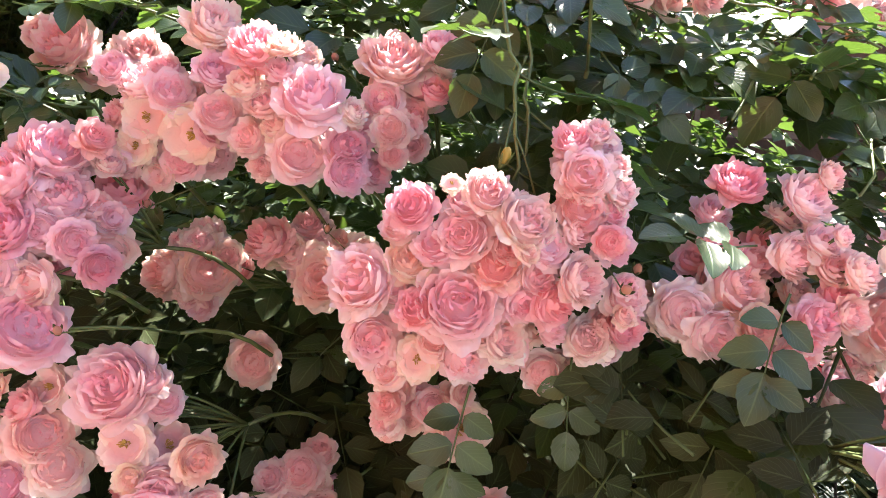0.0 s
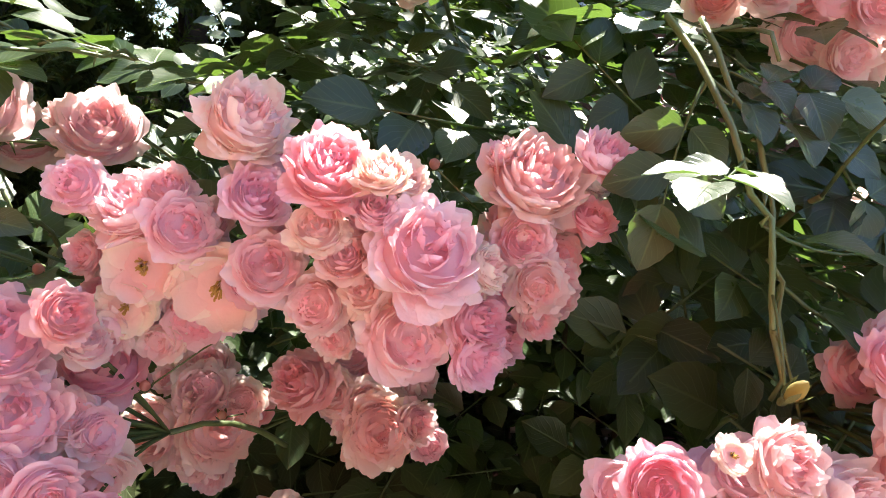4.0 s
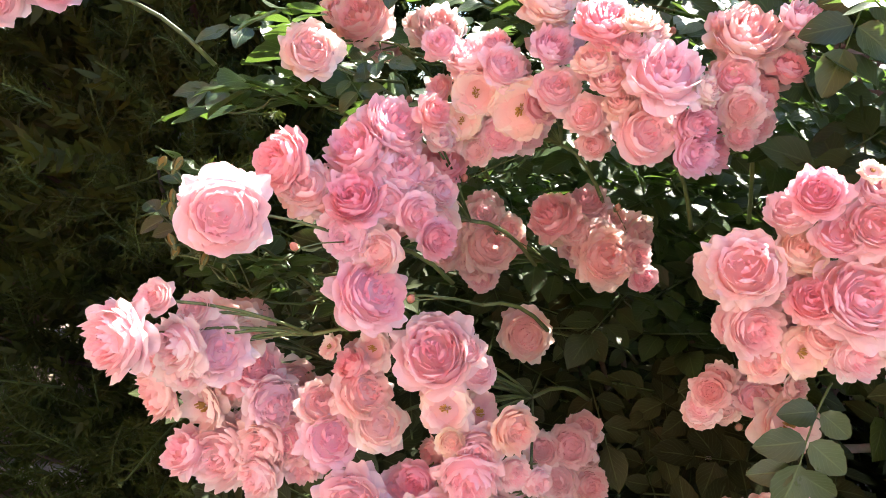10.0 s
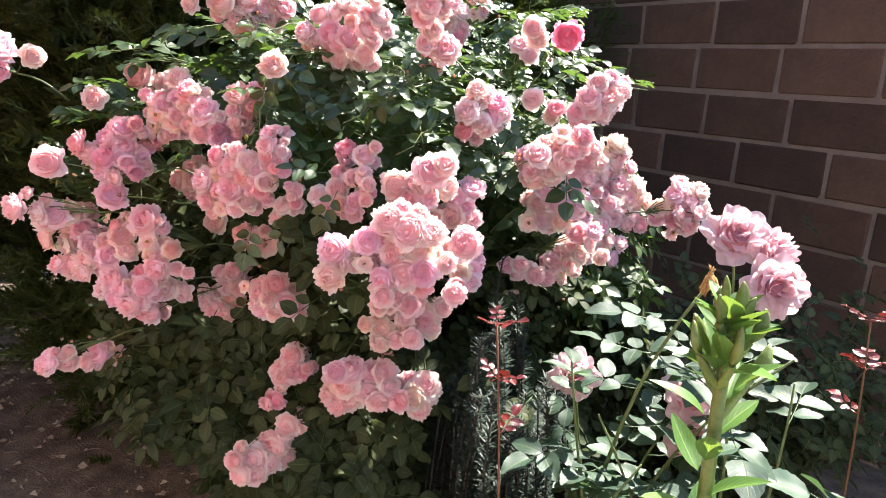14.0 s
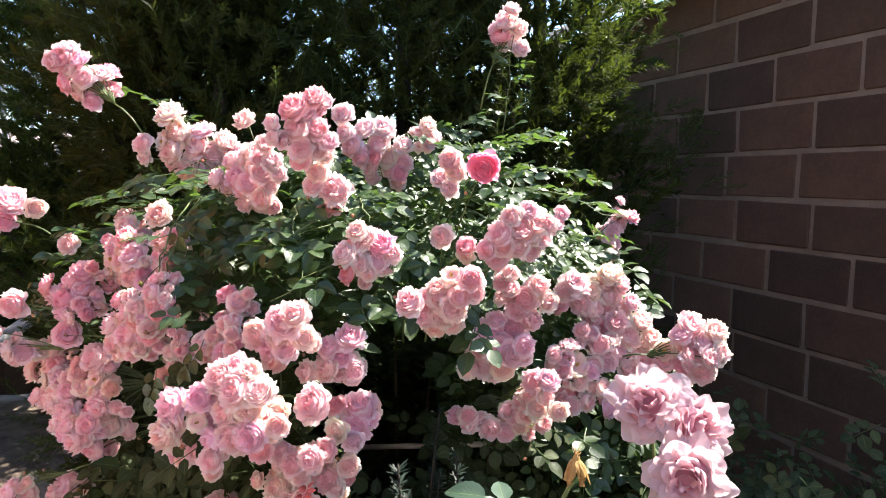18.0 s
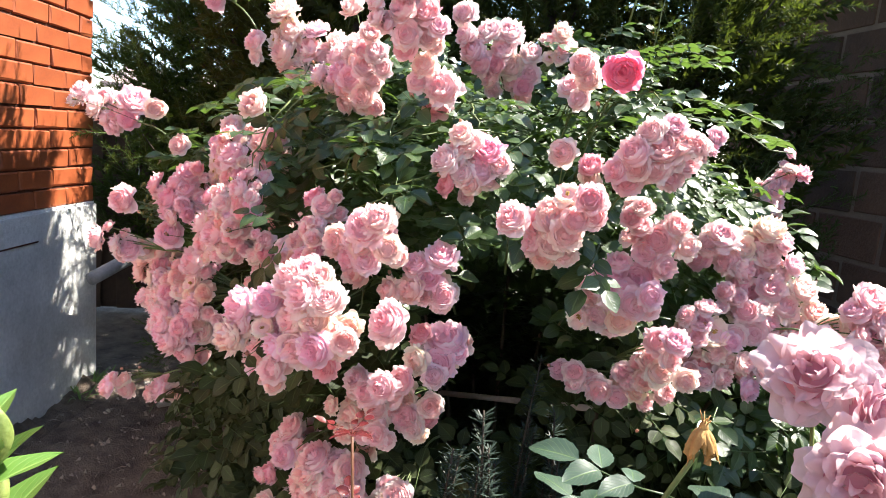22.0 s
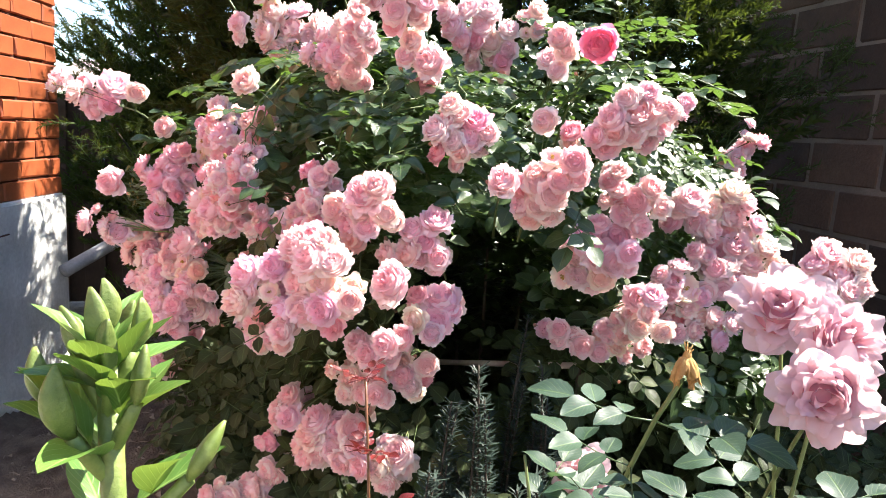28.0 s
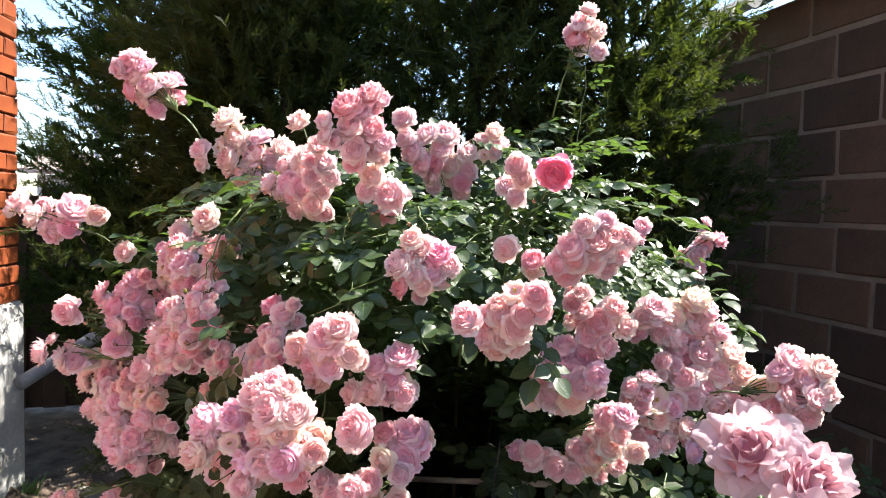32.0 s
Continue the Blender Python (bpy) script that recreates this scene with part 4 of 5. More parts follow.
truss((0.435, 0.557, 1.378, 0.038, 1), (0.418, 0.537, 1.338, 0.047, 0), (0.445, 0.565, 1.365, 0.043, 1), (0.465, 0.583, 1.358, 0.047, 2), (0.483, 0.596, 1.335, 0.040, 0), (0.462, 0.576, 1.324, 0.043, 0), (0.443, 0.557, 1.317, 0.038, 0), (0.453, 0.564, 1.299, 0.033, 0), (0.425, 0.559, 1.351, 0.038, 0))
truss((0.628, 0.709, 1.371, 0.049, 1), (0.636, 0.715, 1.345, 0.041, 1), (0.659, 0.740, 1.386, 0.064, 2), (0.681, 0.761, 1.392, 0.051, 0), (0.697, 0.775, 1.386, 0.043, 0), (0.642, 0.727, 1.403, 0.043, 1), (0.671, 0.754, 1.412, 0.038, 0), (0.655, 0.732, 1.347, 0.043, 1), (0.674, 0.751, 1.360, 0.043, 0), (0.700, 0.848, 1.403, 0.031, 1))
truss((0.551, 1.656, 1.329, 0.058, 1), (0.581, 1.686, 1.344, 0.058, 1), (0.613, 1.718, 1.369, 0.053, 2), (0.585, 1.696, 1.413, 0.032, 1), (0.577, 1.675, 1.283, 0.056, 3))
truss((0.521, 0.696, 1.359, 0.044, 4), (0.566, 0.706, 1.347, 0.039, 2))
truss((0.560, 0.528, 1.271, 0.046, 0))
truss((0.636, 1.117, 1.237, 0.070, 1), (0.670, 1.148, 1.212, 0.056, 1), (0.703, 1.189, 1.259, 0.063, 1), (0.728, 1.208, 1.234, 0.054, 1), (0.710, 1.186, 1.200, 0.056, 0), (0.649, 1.125, 1.181, 0.060, 0), (0.682, 1.155, 1.168, 0.056, 0), (0.751, 1.223, 1.187, 0.045, 0), (0.618, 1.099, 1.213, 0.049, 0), (0.689, 1.183, 1.224, 0.052, 3))
truss((0.604, 0.820, 1.287, 0.038, 1), (0.630, 0.838, 1.233, 0.053, 2), (0.655, 0.864, 1.262, 0.045, 0), (0.671, 0.875, 1.227, 0.045, 0), (0.648, 0.850, 1.189, 0.042, 0), (0.603, 0.830, 1.256, 0.037, 0))
truss((0.604, 0.845, 1.165, 0.054, 3))
truss((0.658, 1.099, 1.129, 0.038, 1), (0.696, 1.133, 1.095, 0.049, 1), (0.723, 1.179, 1.143, 0.056, 1), (0.751, 1.196, 1.109, 0.060, 1), (0.775, 1.222, 1.143, 0.054, 0), (0.796, 1.234, 1.103, 0.049, 0), (0.737, 1.172, 1.071, 0.049, 0), (0.714, 1.139, 1.049, 0.047, 1), (0.819, 1.250, 1.074, 0.053, 0), (0.778, 1.208, 1.054, 0.049, 1), (0.713, 1.158, 1.106, 0.047, 0), (0.797, 1.221, 1.029, 0.049, 3), (0.759, 1.183, 1.026, 0.049, 1))
truss((0.617, 1.038, 1.080, 0.038, 0), (0.645, 1.067, 1.104, 0.042, 1), (0.666, 1.081, 1.053, 0.059, 1), (0.637, 1.052, 1.042, 0.044, 0), (0.616, 1.031, 1.017, 0.044, 0), (0.671, 1.080, 1.009, 0.046, 1), (0.692, 1.102, 1.034, 0.042, 0), (0.641, 1.060, 1.072, 0.040, 3), (0.719, 1.123, 0.995, 0.046, 1), (0.692, 1.094, 0.961, 0.046, 0), (0.751, 1.151, 0.987, 0.048, 1), (0.661, 1.065, 0.958, 0.042, 1), (0.733, 1.130, 0.943, 0.048, 3))
truss((0.513, 0.833, 0.977, 0.040, 0), (0.550, 0.863, 0.942, 0.051, 0), (0.578, 0.893, 0.985, 0.040, 0), (0.640, 0.947, 0.949, 0.044, 1), (0.576, 0.886, 0.935, 0.040, 0))
truss((0.419, 0.501, 1.186, 0.043, 3), (0.448, 0.529, 1.203, 0.049, 3), (0.437, 0.515, 1.165, 0.038, 3), (0.415, 0.492, 1.144, 0.046, 1), (0.453, 0.527, 1.138, 0.041, 3), (0.384, 0.477, 1.139, 0.038, 0), (0.427, 0.516, 1.135, 0.035, 0))
truss((0.460, 0.405, 1.121, 0.058, 1), (0.354, 0.306, 1.038, 0.039, 0))
truss((0.448, 0.420, 1.020, 0.043, 1), (0.439, 0.561, 1.073, 0.063, 3), (0.451, 0.532, 1.034, 0.050, 1), (0.438, 0.491, 1.040, 0.042, 1), (0.462, 0.566, 1.048, 0.036, 3), (0.460, 0.515, 1.018, 0.039, 1), (0.406, 0.535, 1.071, 0.036, 2))
truss((-0.219, 0.514, 0.912, 0.056, 0), (-0.241, 0.489, 0.857, 0.051, 1))
truss((-0.403, 0.502, 0.727, 0.064, 1), (-0.417, 0.488, 0.712, 0.043, 0), (-0.385, 0.520, 0.739, 0.040, 1))
truss((0.331, 0.555, 0.952, 0.057, 0), (0.358, 0.565, 0.905, 0.049, 1), (0.390, 0.595, 0.928, 0.042, 0), (0.373, 0.572, 0.887, 0.042, 0), (0.347, 0.575, 0.931, 0.040, 0))
truss((0.223, 0.427, 0.830, 0.045, 1))
truss((0.374, 0.542, 0.780, 0.061, 0), (0.352, 0.516, 0.750, 0.057, 1), (0.390, 0.548, 0.753, 0.049, 1), (0.330, 0.497, 0.749, 0.045, 1), (0.369, 0.522, 0.722, 0.049, 0))
truss((0.089, 0.480, 0.653, 0.053, 0), (0.068, 0.456, 0.618, 0.058, 1), (0.108, 0.493, 0.643, 0.045, 1))
truss((0.043, 0.422, 0.597, 0.066, 1), (0.021, 0.398, 0.573, 0.051, 0), (0.072, 0.441, 0.583, 0.055, 1), (0.011, 0.399, 0.606, 0.040, 1), (0.048, 0.418, 0.565, 0.055, 0))
truss((0.437, 1.158, 1.850, 0.048, 0), (0.415, 1.150, 1.822, 0.052, 2), (0.462, 1.170, 1.835, 0.048, 1), (0.395, 1.160, 1.842, 0.045, 1), (0.450, 1.150, 1.880, 0.042, 0), (0.420, 1.160, 1.865, 0.040, 1))


def skin(u):
    """How far the bush reaches from its heart in the directions u."""
    bl = np.array(BLOOM_AT) - HEART
    r = np.linalg.norm(bl, axis=1)
    bl, r = bl[r < 0.86], r[r < 0.86]
    w = np.exp(70 * (u @ (bl / r[:, None]).T - 1))
    prior = 1 / np.sqrt((u / np.array((0.70, 0.62, 0.74))) ** 2 @ np.ones(3))
    k = 0.25
    return (w @ r + k * prior) / (w.sum(1) + k)


def covers(m, reach=0.16):
    """Whether a leaf so placed would lie on the face of a blossom."""
    fc = np.array(FACES)
    for y in (0.05, 0.105):
        v = np.array(m @ Vector((0, y, 0))) - fc[:, :3]
        along = (v * fc[:, 3:6]).sum(1)
        side = np.linalg.norm(v - along[:, None] * fc[:, 3:6], axis=1)
        if ((along > -0.01) & (along < reach) & (side < fc[:, 6] * 0.5 + 0.022)).any():
            return True
    return False


def leaf_pose(p, out, size, rng):
    """A leaf's turn: its blade up and outwards, its tip hanging out."""
    n = Vector(out) * 0.4 + Vector((0.24, -0.32, 0.80)) + Vector(rng.normal(0, 0.34, 3))
    return Matrix.Translation(p) @ frame_to(n, rng.uniform(0, 6.28)) @ Matrix.Diagonal((size, size, size, 1))


def bush_leaves():
    rng = np.random.default_rng(31)
    near = [compound_leaf(rng, 0.046, int(rng.choice([5, 5, 7]))).mesh("rose_leaf", M_leaf) for _ in range(7)]
    near_low = [compound_leaf(rng, 0.050, 5).mesh("rose_leaf", M_leaf_shade) for _ in range(4)]
    coarse = [compound_leaf(rng, 0.046, int(rng.choice([5, 5, 7])), False) for _ in range(8)]
    packs = [(np.concatenate(c.v), c.f, np.concatenate(c.a)) for c in coarse]
    u = rng.normal(0, 1, (9000, 3))
    u /= np.linalg.norm(u, axis=1)[:, None]
    u = u[u[:, 2] > -0.85]
    r = skin(u)
    depth = np.where(rng.random(len(u)) < 0.5, rng.uniform(-0.01, 0.10, len(u)), rng.uniform(0.08, 0.38, len(u)))
    p = HEART + u * (r - depth)[:, None]
    hollow = (np.linalg.norm((p - (0.50, 0.60, 0.55)) / (1, 1, 1.4), axis=1) < 0.20) | (np.linalg.norm((p - (0.50, 0.66, 0.92)) / (1, 1, 1.3), axis=1) < 0.24) | (np.linalg.norm(p - (0.36, 0.80, 1.02), axis=1) < 0.20)
    hollow |= (np.linalg.norm((p - (-0.14, 0.55, 1.07)) / (1.3, 1, 1), axis=1) < 0.19) | (np.linalg.norm(p - (0.02, 0.60, 1.00), axis=1) < 0.10) | (np.linalg.norm((p - (0.78, 0.80, 0.74)) / (1, 1, 1.2), axis=1) < 0.30)
    near_gap = (p[:, 0] > 0.20) & (p[:, 0] < 0.62) & (p[:, 1] > 0.58) & (p[:, 1] < 1.02) & (p[:, 2] > 1.20)
    thin = (p[:, 0] > 0.25) & (p[:, 2] > 1.28) & (rng.random(len(p)) < np.where(near_gap, 0.85, 0.25))
    thin |= (p[:, 0] < -0.20) & (p[:, 2] > 1.12) & (rng.random(len(p)) < 0.6)
    for a, b in (((0.56, 0.48, 1.00), (0.25, 1.00, 0.80)), ((0.47, 0.48, 0.97), (0.08, 1.00, 0.76))):
        a, b = np.array(a), np.array(b)
        k = np.clip((p - a) @ (b - a) / ((b - a) @ (b - a)), 0, 1)
        thin |= (np.linalg.norm(p - a - k[:, None] * (b - a), axis=1) < 0.12) & (rng.random(len(p)) < 0.96)
    ok = (p[:, 2] > 0.06) & ~thin & ~(hollow & (rng.random(len(p)) < 0.97))
    bl = np.array(BLOOM_AT)
    p, u, depth = p[ok], u[ok], depth[ok]
    # no blade on the face of a blossom
    outer = p + u * 0.0
    d = np.linalg.norm(outer[:, None] - (bl + (bl - HEART) * 0.05)[None], axis=2).min(1)
    ok = (d > 0.045)
    p, u, depth, d = p[ok], u[ok], depth[ok], d[ok]
    # the side that faces the garden, nearest to the path, as leaves of their own
    front = (u[:, 1] < 0.25) & (depth < 0.08) & (p[:, 2] > 0.35)
    order = np.flatnonzero(front)[:300]
    single = np.zeros(len(p), bool)
    single[order] = True
    # low and inward-lying leaves take the copy whose colour is darkened as shade
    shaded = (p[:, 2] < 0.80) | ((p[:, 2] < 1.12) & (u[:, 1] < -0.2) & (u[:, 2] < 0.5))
    top, low = Geo(), Geo()
    for i in range(len(p)):
        m = leaf_pose(p[i], u[i], rng.uniform(0.75, 1.12) * (0.78 if p[i][2] > 1.25 and p[i][1] > 0.62 else 1.0), rng)
        if covers(m):
            continue
        if single[i]:
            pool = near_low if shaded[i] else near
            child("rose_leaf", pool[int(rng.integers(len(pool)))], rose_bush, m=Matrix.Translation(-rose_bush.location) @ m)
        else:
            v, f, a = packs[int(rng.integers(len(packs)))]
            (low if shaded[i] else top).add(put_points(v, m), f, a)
    for g, m, lb in ((top, M_leaf, "glossy dark green rose leaves of the crown"), (low, M_leaf_shade, "olive green rose leaves low on the bush, with shade in their colour")):
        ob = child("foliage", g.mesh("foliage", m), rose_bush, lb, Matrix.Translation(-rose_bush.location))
        ob["kind"] = "stuff"
    # canes from the ground up through the crown
    for k in range(16):
        a = k * 2.4
        base = ROOT + (0.10 * math.cos(a), 0.10 * math.sin(a), 0.0)
        d = np.array((math.cos(a), math.sin(a), rng.uniform(0.3, 1.2)))
        d /= np.linalg.norm(d)
        end = HEART + d * skin(d[None])[0] * (0.55 if d[1] < 0 else 0.86)
        rise = rng.uniform(0.1, 0.3)
        if d[1] < 0.1 and d[0] > -0.3:
            continue    # the open hollow at the front
        v, f = tube(bend(base, end, (0, 0, rise), 10), np.linspace(0.0075, 0.003, 10), 7)
        child("cane", Geo().add(v, f).mesh("cane", M_cane), rose_bush, m=Matrix.Translation(-rose_bush.location))
    return near


ROSE_LEAF = bush_leaves()


def leafy_shoot(a, b, sag, count, size=1.0, seed=0, buds=0):
    """A long young shoot of the bush with leaves to both sides."""
    rng = np.random.default_rng(seed)
    pts = bend(a, b, sag, 14)
    v, f = tube(pts + np.random.default_rng(seed + 500).normal(0, 0.004, (14, 3)) * np.linspace(0, 1, 14)[:, None], np.linspace(0.0021, 0.0012, 14) * min(1.0, size + 0.1), 6)
    g = Geo().add(v, f)
    for t in np.linspace(0.1, 0.9, 7):
        q = pts[int(t * 13)]
        g.add(*tube((q, q + rng.normal(0, 0.004, 3) + (0, 0, -0.003)), (0.0015, 0.0002), 4))
    stem = child("shoot", g.mesh("shoot", M_stem), rose_bush, "long green thorny shoot", Matrix.Translation(-rose_bush.location))
    for i in range(buds):
        q = pts[-1 - i % 5] + rng.normal(0, 0.013, 3)
        child("bud_stalk", Geo().add(*tube(bend(pts[-3 - i % 5], q, (0, 0, 0.004), 4), 0.0008, 4)).mesh("bud_stalk", M_stem), stem)
        tip = child("rose_bud", BUD, stem, m=Matrix.Translation(q) @ frame_to(rng.normal(0, 0.5, 3) + (0, 0, 0.8)) @ Matrix.Diagonal((0.010, 0.010, 0.013, 1)))
        tip.color = (0.35, 0.42, 0.14, 1)
    for i in range(count):
        t = 0.15 + 0.85 * (i + 0.5) / count
        p = pts[min(13, int(t * 13))]
        tan = Vector(pts[min(13, int(t * 13) + 1)] - pts[max(0, int(t * 13) - 1)]).normalized()
        side = tan.cross(Vector((0, 0, 1))).normalized() * (1 if i % 2 else -1)
        fwd = (side + tan * 0.5 + Vector(rng.normal(0, 0.2, 3)) + Vector((0, 0, 0.1))).normalized()
        up = (Vector((0.15, -0.25, 1)) + Vector(rng.normal(0, 0.25, 3))).normalized()
        x = fwd.cross(up).normalized()
        up = x.cross(fwd)
        m = Matrix((x, fwd, up)).transposed().to_4x4()
        sz = size * rng.uniform(0.8, 1.1)
        if covers(Matrix.Translation(p) @ m, 0.10):
            continue
        child("rose_leaf", ROSE_LEAF[int(rng.integers(len(ROSE_LEAF)))], stem, m=Matrix.Translation(p) @ m @ Matrix.Diagonal((sz, sz, sz, 1)))


leafy_shoot((0.40, 1.10, 1.30), (0.437, 1.17, 1.82), (0.02, 0, 0), 15, 0.6, 1)
leafy_shoot((-0.05, 0.85, 1.40), (-0.50, 0.68, 1.70), (0, 0, 0.06), 9, 0.9, 2)
leafy_shoot((-0.36, 0.68, 1.21), (-0.46, 0.61, 1.25), (0, 0, 0.03), 6, 1.12, 3)
leafy_shoot((-0.24, 0.78, 1.27), (-0.45, 0.64, 1.315), (0, 0, 0.03), 7, 1.12, 4)
leafy_shoot((-0.38, 0.64, 1.02), (-0.46, 0.54, 1.12), (0, 0, 0.03), 6, 1.12, 5)
leafy_shoot((-0.18, 0.82, 1.33), (-0.47, 0.62, 1.40), (0, 0, 0.03), 8, 1.12, 6)
leafy_shoot((-0.20, 0.78, 1.34), (-0.34, 0.60, 1.385), (0, 0, 0.02), 6, 1.12, 13)
leafy_shoot((-0.30, 0.70, 1.18), (-0.335, 0.585, 1.305), (0, 0, 0.02), 5, 1.12, 14)
leafy_shoot((-0.38, 0.62, 1.09), (-0.495, 0.52, 1.185), (0, 0, -0.03), 6, 0.65, 15, 7)
leafy_shoot((-0.38, 0.62, 1.07), (-0.505, 0.52, 1.150), (0, 0, -0.04), 6, 0.65, 16, 6)
leafy_shoot((0.14, 0.66, 1.27), (0.333, 0.47, 1.08), (0.035, 0, 0.035), 9, 1.15, 7)
leafy_shoot((0.34, 0.80, 1.38), (0.20, 0.48, 1.30), (0.03, 0, 0.03), 8, 1.1, 8)
leafy_shoot((0.40, 0.80, 1.36), (0.31, 0.48, 1.25), (0.03, 0, 0.03), 8, 1.0, 17)
leafy_shoot((0.30, 0.84, 1.40), (0.27, 0.49, 1.33), (0.03, 0, 0.03), 9, 0.9, 18)
leafy_shoot((0.03, 0.56, 1.42), (0.050, 0.45, 1.245), (0.004, -0.02, 0.01), 4, 0.9, 19, 2)
leafy_shoot((0.05, 0.56, 1.42), (0.060, 0.46, 1.265), (0.0, -0.01, 0.01), 3, 0.8, 20)
leafy_shoot((0.28, 0.60, 1.12), (0.290, 0.47, 1.06), (0, 0, 0.03), 6, 1.15, 21)
leafy_shoot((0.25, 0.75, 1.40), (0.42, 0.62, 1.38), (0, 0, 0.04), 8, 0.9, 22)
leafy_shoot((0.20, 0.72, 1.36), (0.40, 0.60, 1.28), (0, 0, 0.03), 9, 0.85, 23)
leafy_shoot((0.22, 0.74, 1.30), (0.46, 0.66, 1.33), (0, 0, 0.03), 9, 0.85, 24)
leafy_shoot((0.24, 0.72, 1.24), (0.40, 0.58, 1.20), (0, 0, 0.03), 8, 0.85, 25)
leafy_shoot((0.18, 0.70, 1.42), (0.33, 0.52, 1.36), (0, 0, 0.02), 8, 0.8, 26)
leafy_shoot((0.30, 1.00, 1.35), (0.75, 1.05, 1.38), (0, 0, 0.08), 10, 0.85, 9)
leafy_shoot((0.25, 1.20, 1.38), (0.62, 1.38, 1.45), (0, 0, 0.08), 10, 0.85, 10)
leafy_shoot((0.30, 1.10, 1.35), (0.60, 0.88, 1.45), (0, 0, 0.06), 10, 0.85, 11)
leafy_shoot((0.12, 0.80, 1.40), (0.08, 0.52, 1.40), (0, 0, 0.03), 7, 1.0, 12)
leafy_shoot((0.06, 0.88, 1.40), (-0.13, 0.58, 1.43), (0, 0, 0.04), 10, 1.0, 27)
leafy_shoot((0.12, 0.86, 1.42), (-0.01, 0.57, 1.45), (0, 0, 0.04), 10, 1.0, 28)
leafy_shoot((-0.04, 0.88, 1.42), (-0.24, 0.60, 1.44), (0, 0, 0.04), 10, 1.0, 29)
leafy_shoot((0.14, 0.84, 1.38), (0.05, 0.60, 1.42), (0, 0, 0.04), 9, 1.0, 30)
leafy_shoot((-0.02, 0.86, 1.46), (-0.10, 0.66, 1.48), (0, 0, 0.04), 9, 1.0, 31)
leafy_shoot((0.32, 1.00, 1.42), (0.50, 0.86, 1.53), (0, 0, 0.04), 12, 0.65, 32)
leafy_shoot((0.36, 1.06, 1.42), (0.58, 1.02, 1.55), (0, 0, 0.05), 12, 0.65, 33)
leafy_shoot((0.26, 1.08, 1.44), (0.42, 1.00, 1.60), (0, 0, 0.04), 12, 0.65, 34)
leafy_shoot((0.34, 1.16, 1.42), (0.56, 1.20, 1.56), (0, 0, 0.05), 12, 0.65, 35)
leafy_shoot((0.22, 0.94, 1.44), (0.36, 0.84, 1.55), (0, 0, 0.04), 11, 0.65, 36)


def placed_leaf(p, fwd, up, size, k):
    """One leaf of the bush: its foot, the way it points, the way its blades face."""
    fwd = Vector(fwd).normalized()
    x = fwd.cross(Vector(up)).normalized()
    m = Matrix((x, fwd, x.cross(fwd))).transposed().to_4x4()
    child("rose_leaf", ROSE_LEAF[k % len(ROSE_LEAF)], rose_bush, m=Matrix.Translation(-rose_bush.location) @ Matrix.Translation(p) @ m @ Matrix.Diagonal((size, size, size, 1)))


placed_leaf((0.204, 0.416, 1.215), (-0.9, -0.35, 0.1), (0, -0.6, 0.8), 0.75, 0)
placed_leaf((0.227, 0.411, 1.186), (-0.35, -0.35, -0.8), (-0.3, -1, 0.2), 0.70, 1)
placed_leaf((0.115, 0.515, 1.345), (0.7, -0.1, -0.6), (0, -0.8, 0.5), 0.80, 2)
placed_leaf((0.172, 0.571, 1.375), (0.6, -0.6, -0.5), (0, -0.5, 0.8), 0.85, 3)
placed_leaf((0.294, 0.518, 1.369), (-0.6, -0.1, -0.7), (0.2, -0.6, 0.7), 0.85, 4)
placed_leaf((0.151, 0.553, 1.333), (1.0, 0, 0.15), (0, -0.5, 0.85), 0.80, 5)
placed_leaf((0.300, 0.555, 1.345), (0.8, -0.3, -0.1), (0.1, -0.5, 0.85), 0.80, 6)
placed_leaf((-0.364, 0.579, 1.298), (0.85, -0.35, 0), (0, -0.7, 0.7), 0.55, 3)
placed_leaf((-0.369, 0.577, 1.290), (0.6, -0.5, -0.6), (0, -0.8, 0.5), 0.55, 4)
placed_leaf((-0.440, 0.629, 1.332), (-0.8, -0.5, -0.15), (0.1, -0.6, 0.8), 0.75, 5)
placed_leaf((-0.408, 0.641, 1.377), (0.9, -0.3, 0), (0.1, -0.5, 0.85), 0.85, 6)
placed_leaf((-0.414, 0.665, 1.401), (-1, -0.1, 0), (0.1, -0.5, 0.85), 0.85, 0)
placed_leaf((-0.440, 0.580, 1.270), (-0.9, -0.2, -0.1), (0.1, -0.5, 0.85), 0.70, 1)
placed_leaf((0.040, 0.530, 1.385), (-0.3, -0.2, -0.9), (0, -1, 0.2), 0.85, 0)
placed_leaf((0.030, 0.460, 1.095), (-0.2, -0.1, -1), (0, -1, 0.2), 0.80, 1)
placed_leaf((0.100, 0.450, 1.125), (0, -0.1, -1), (0, -1, 0.3), 0.70, 2)


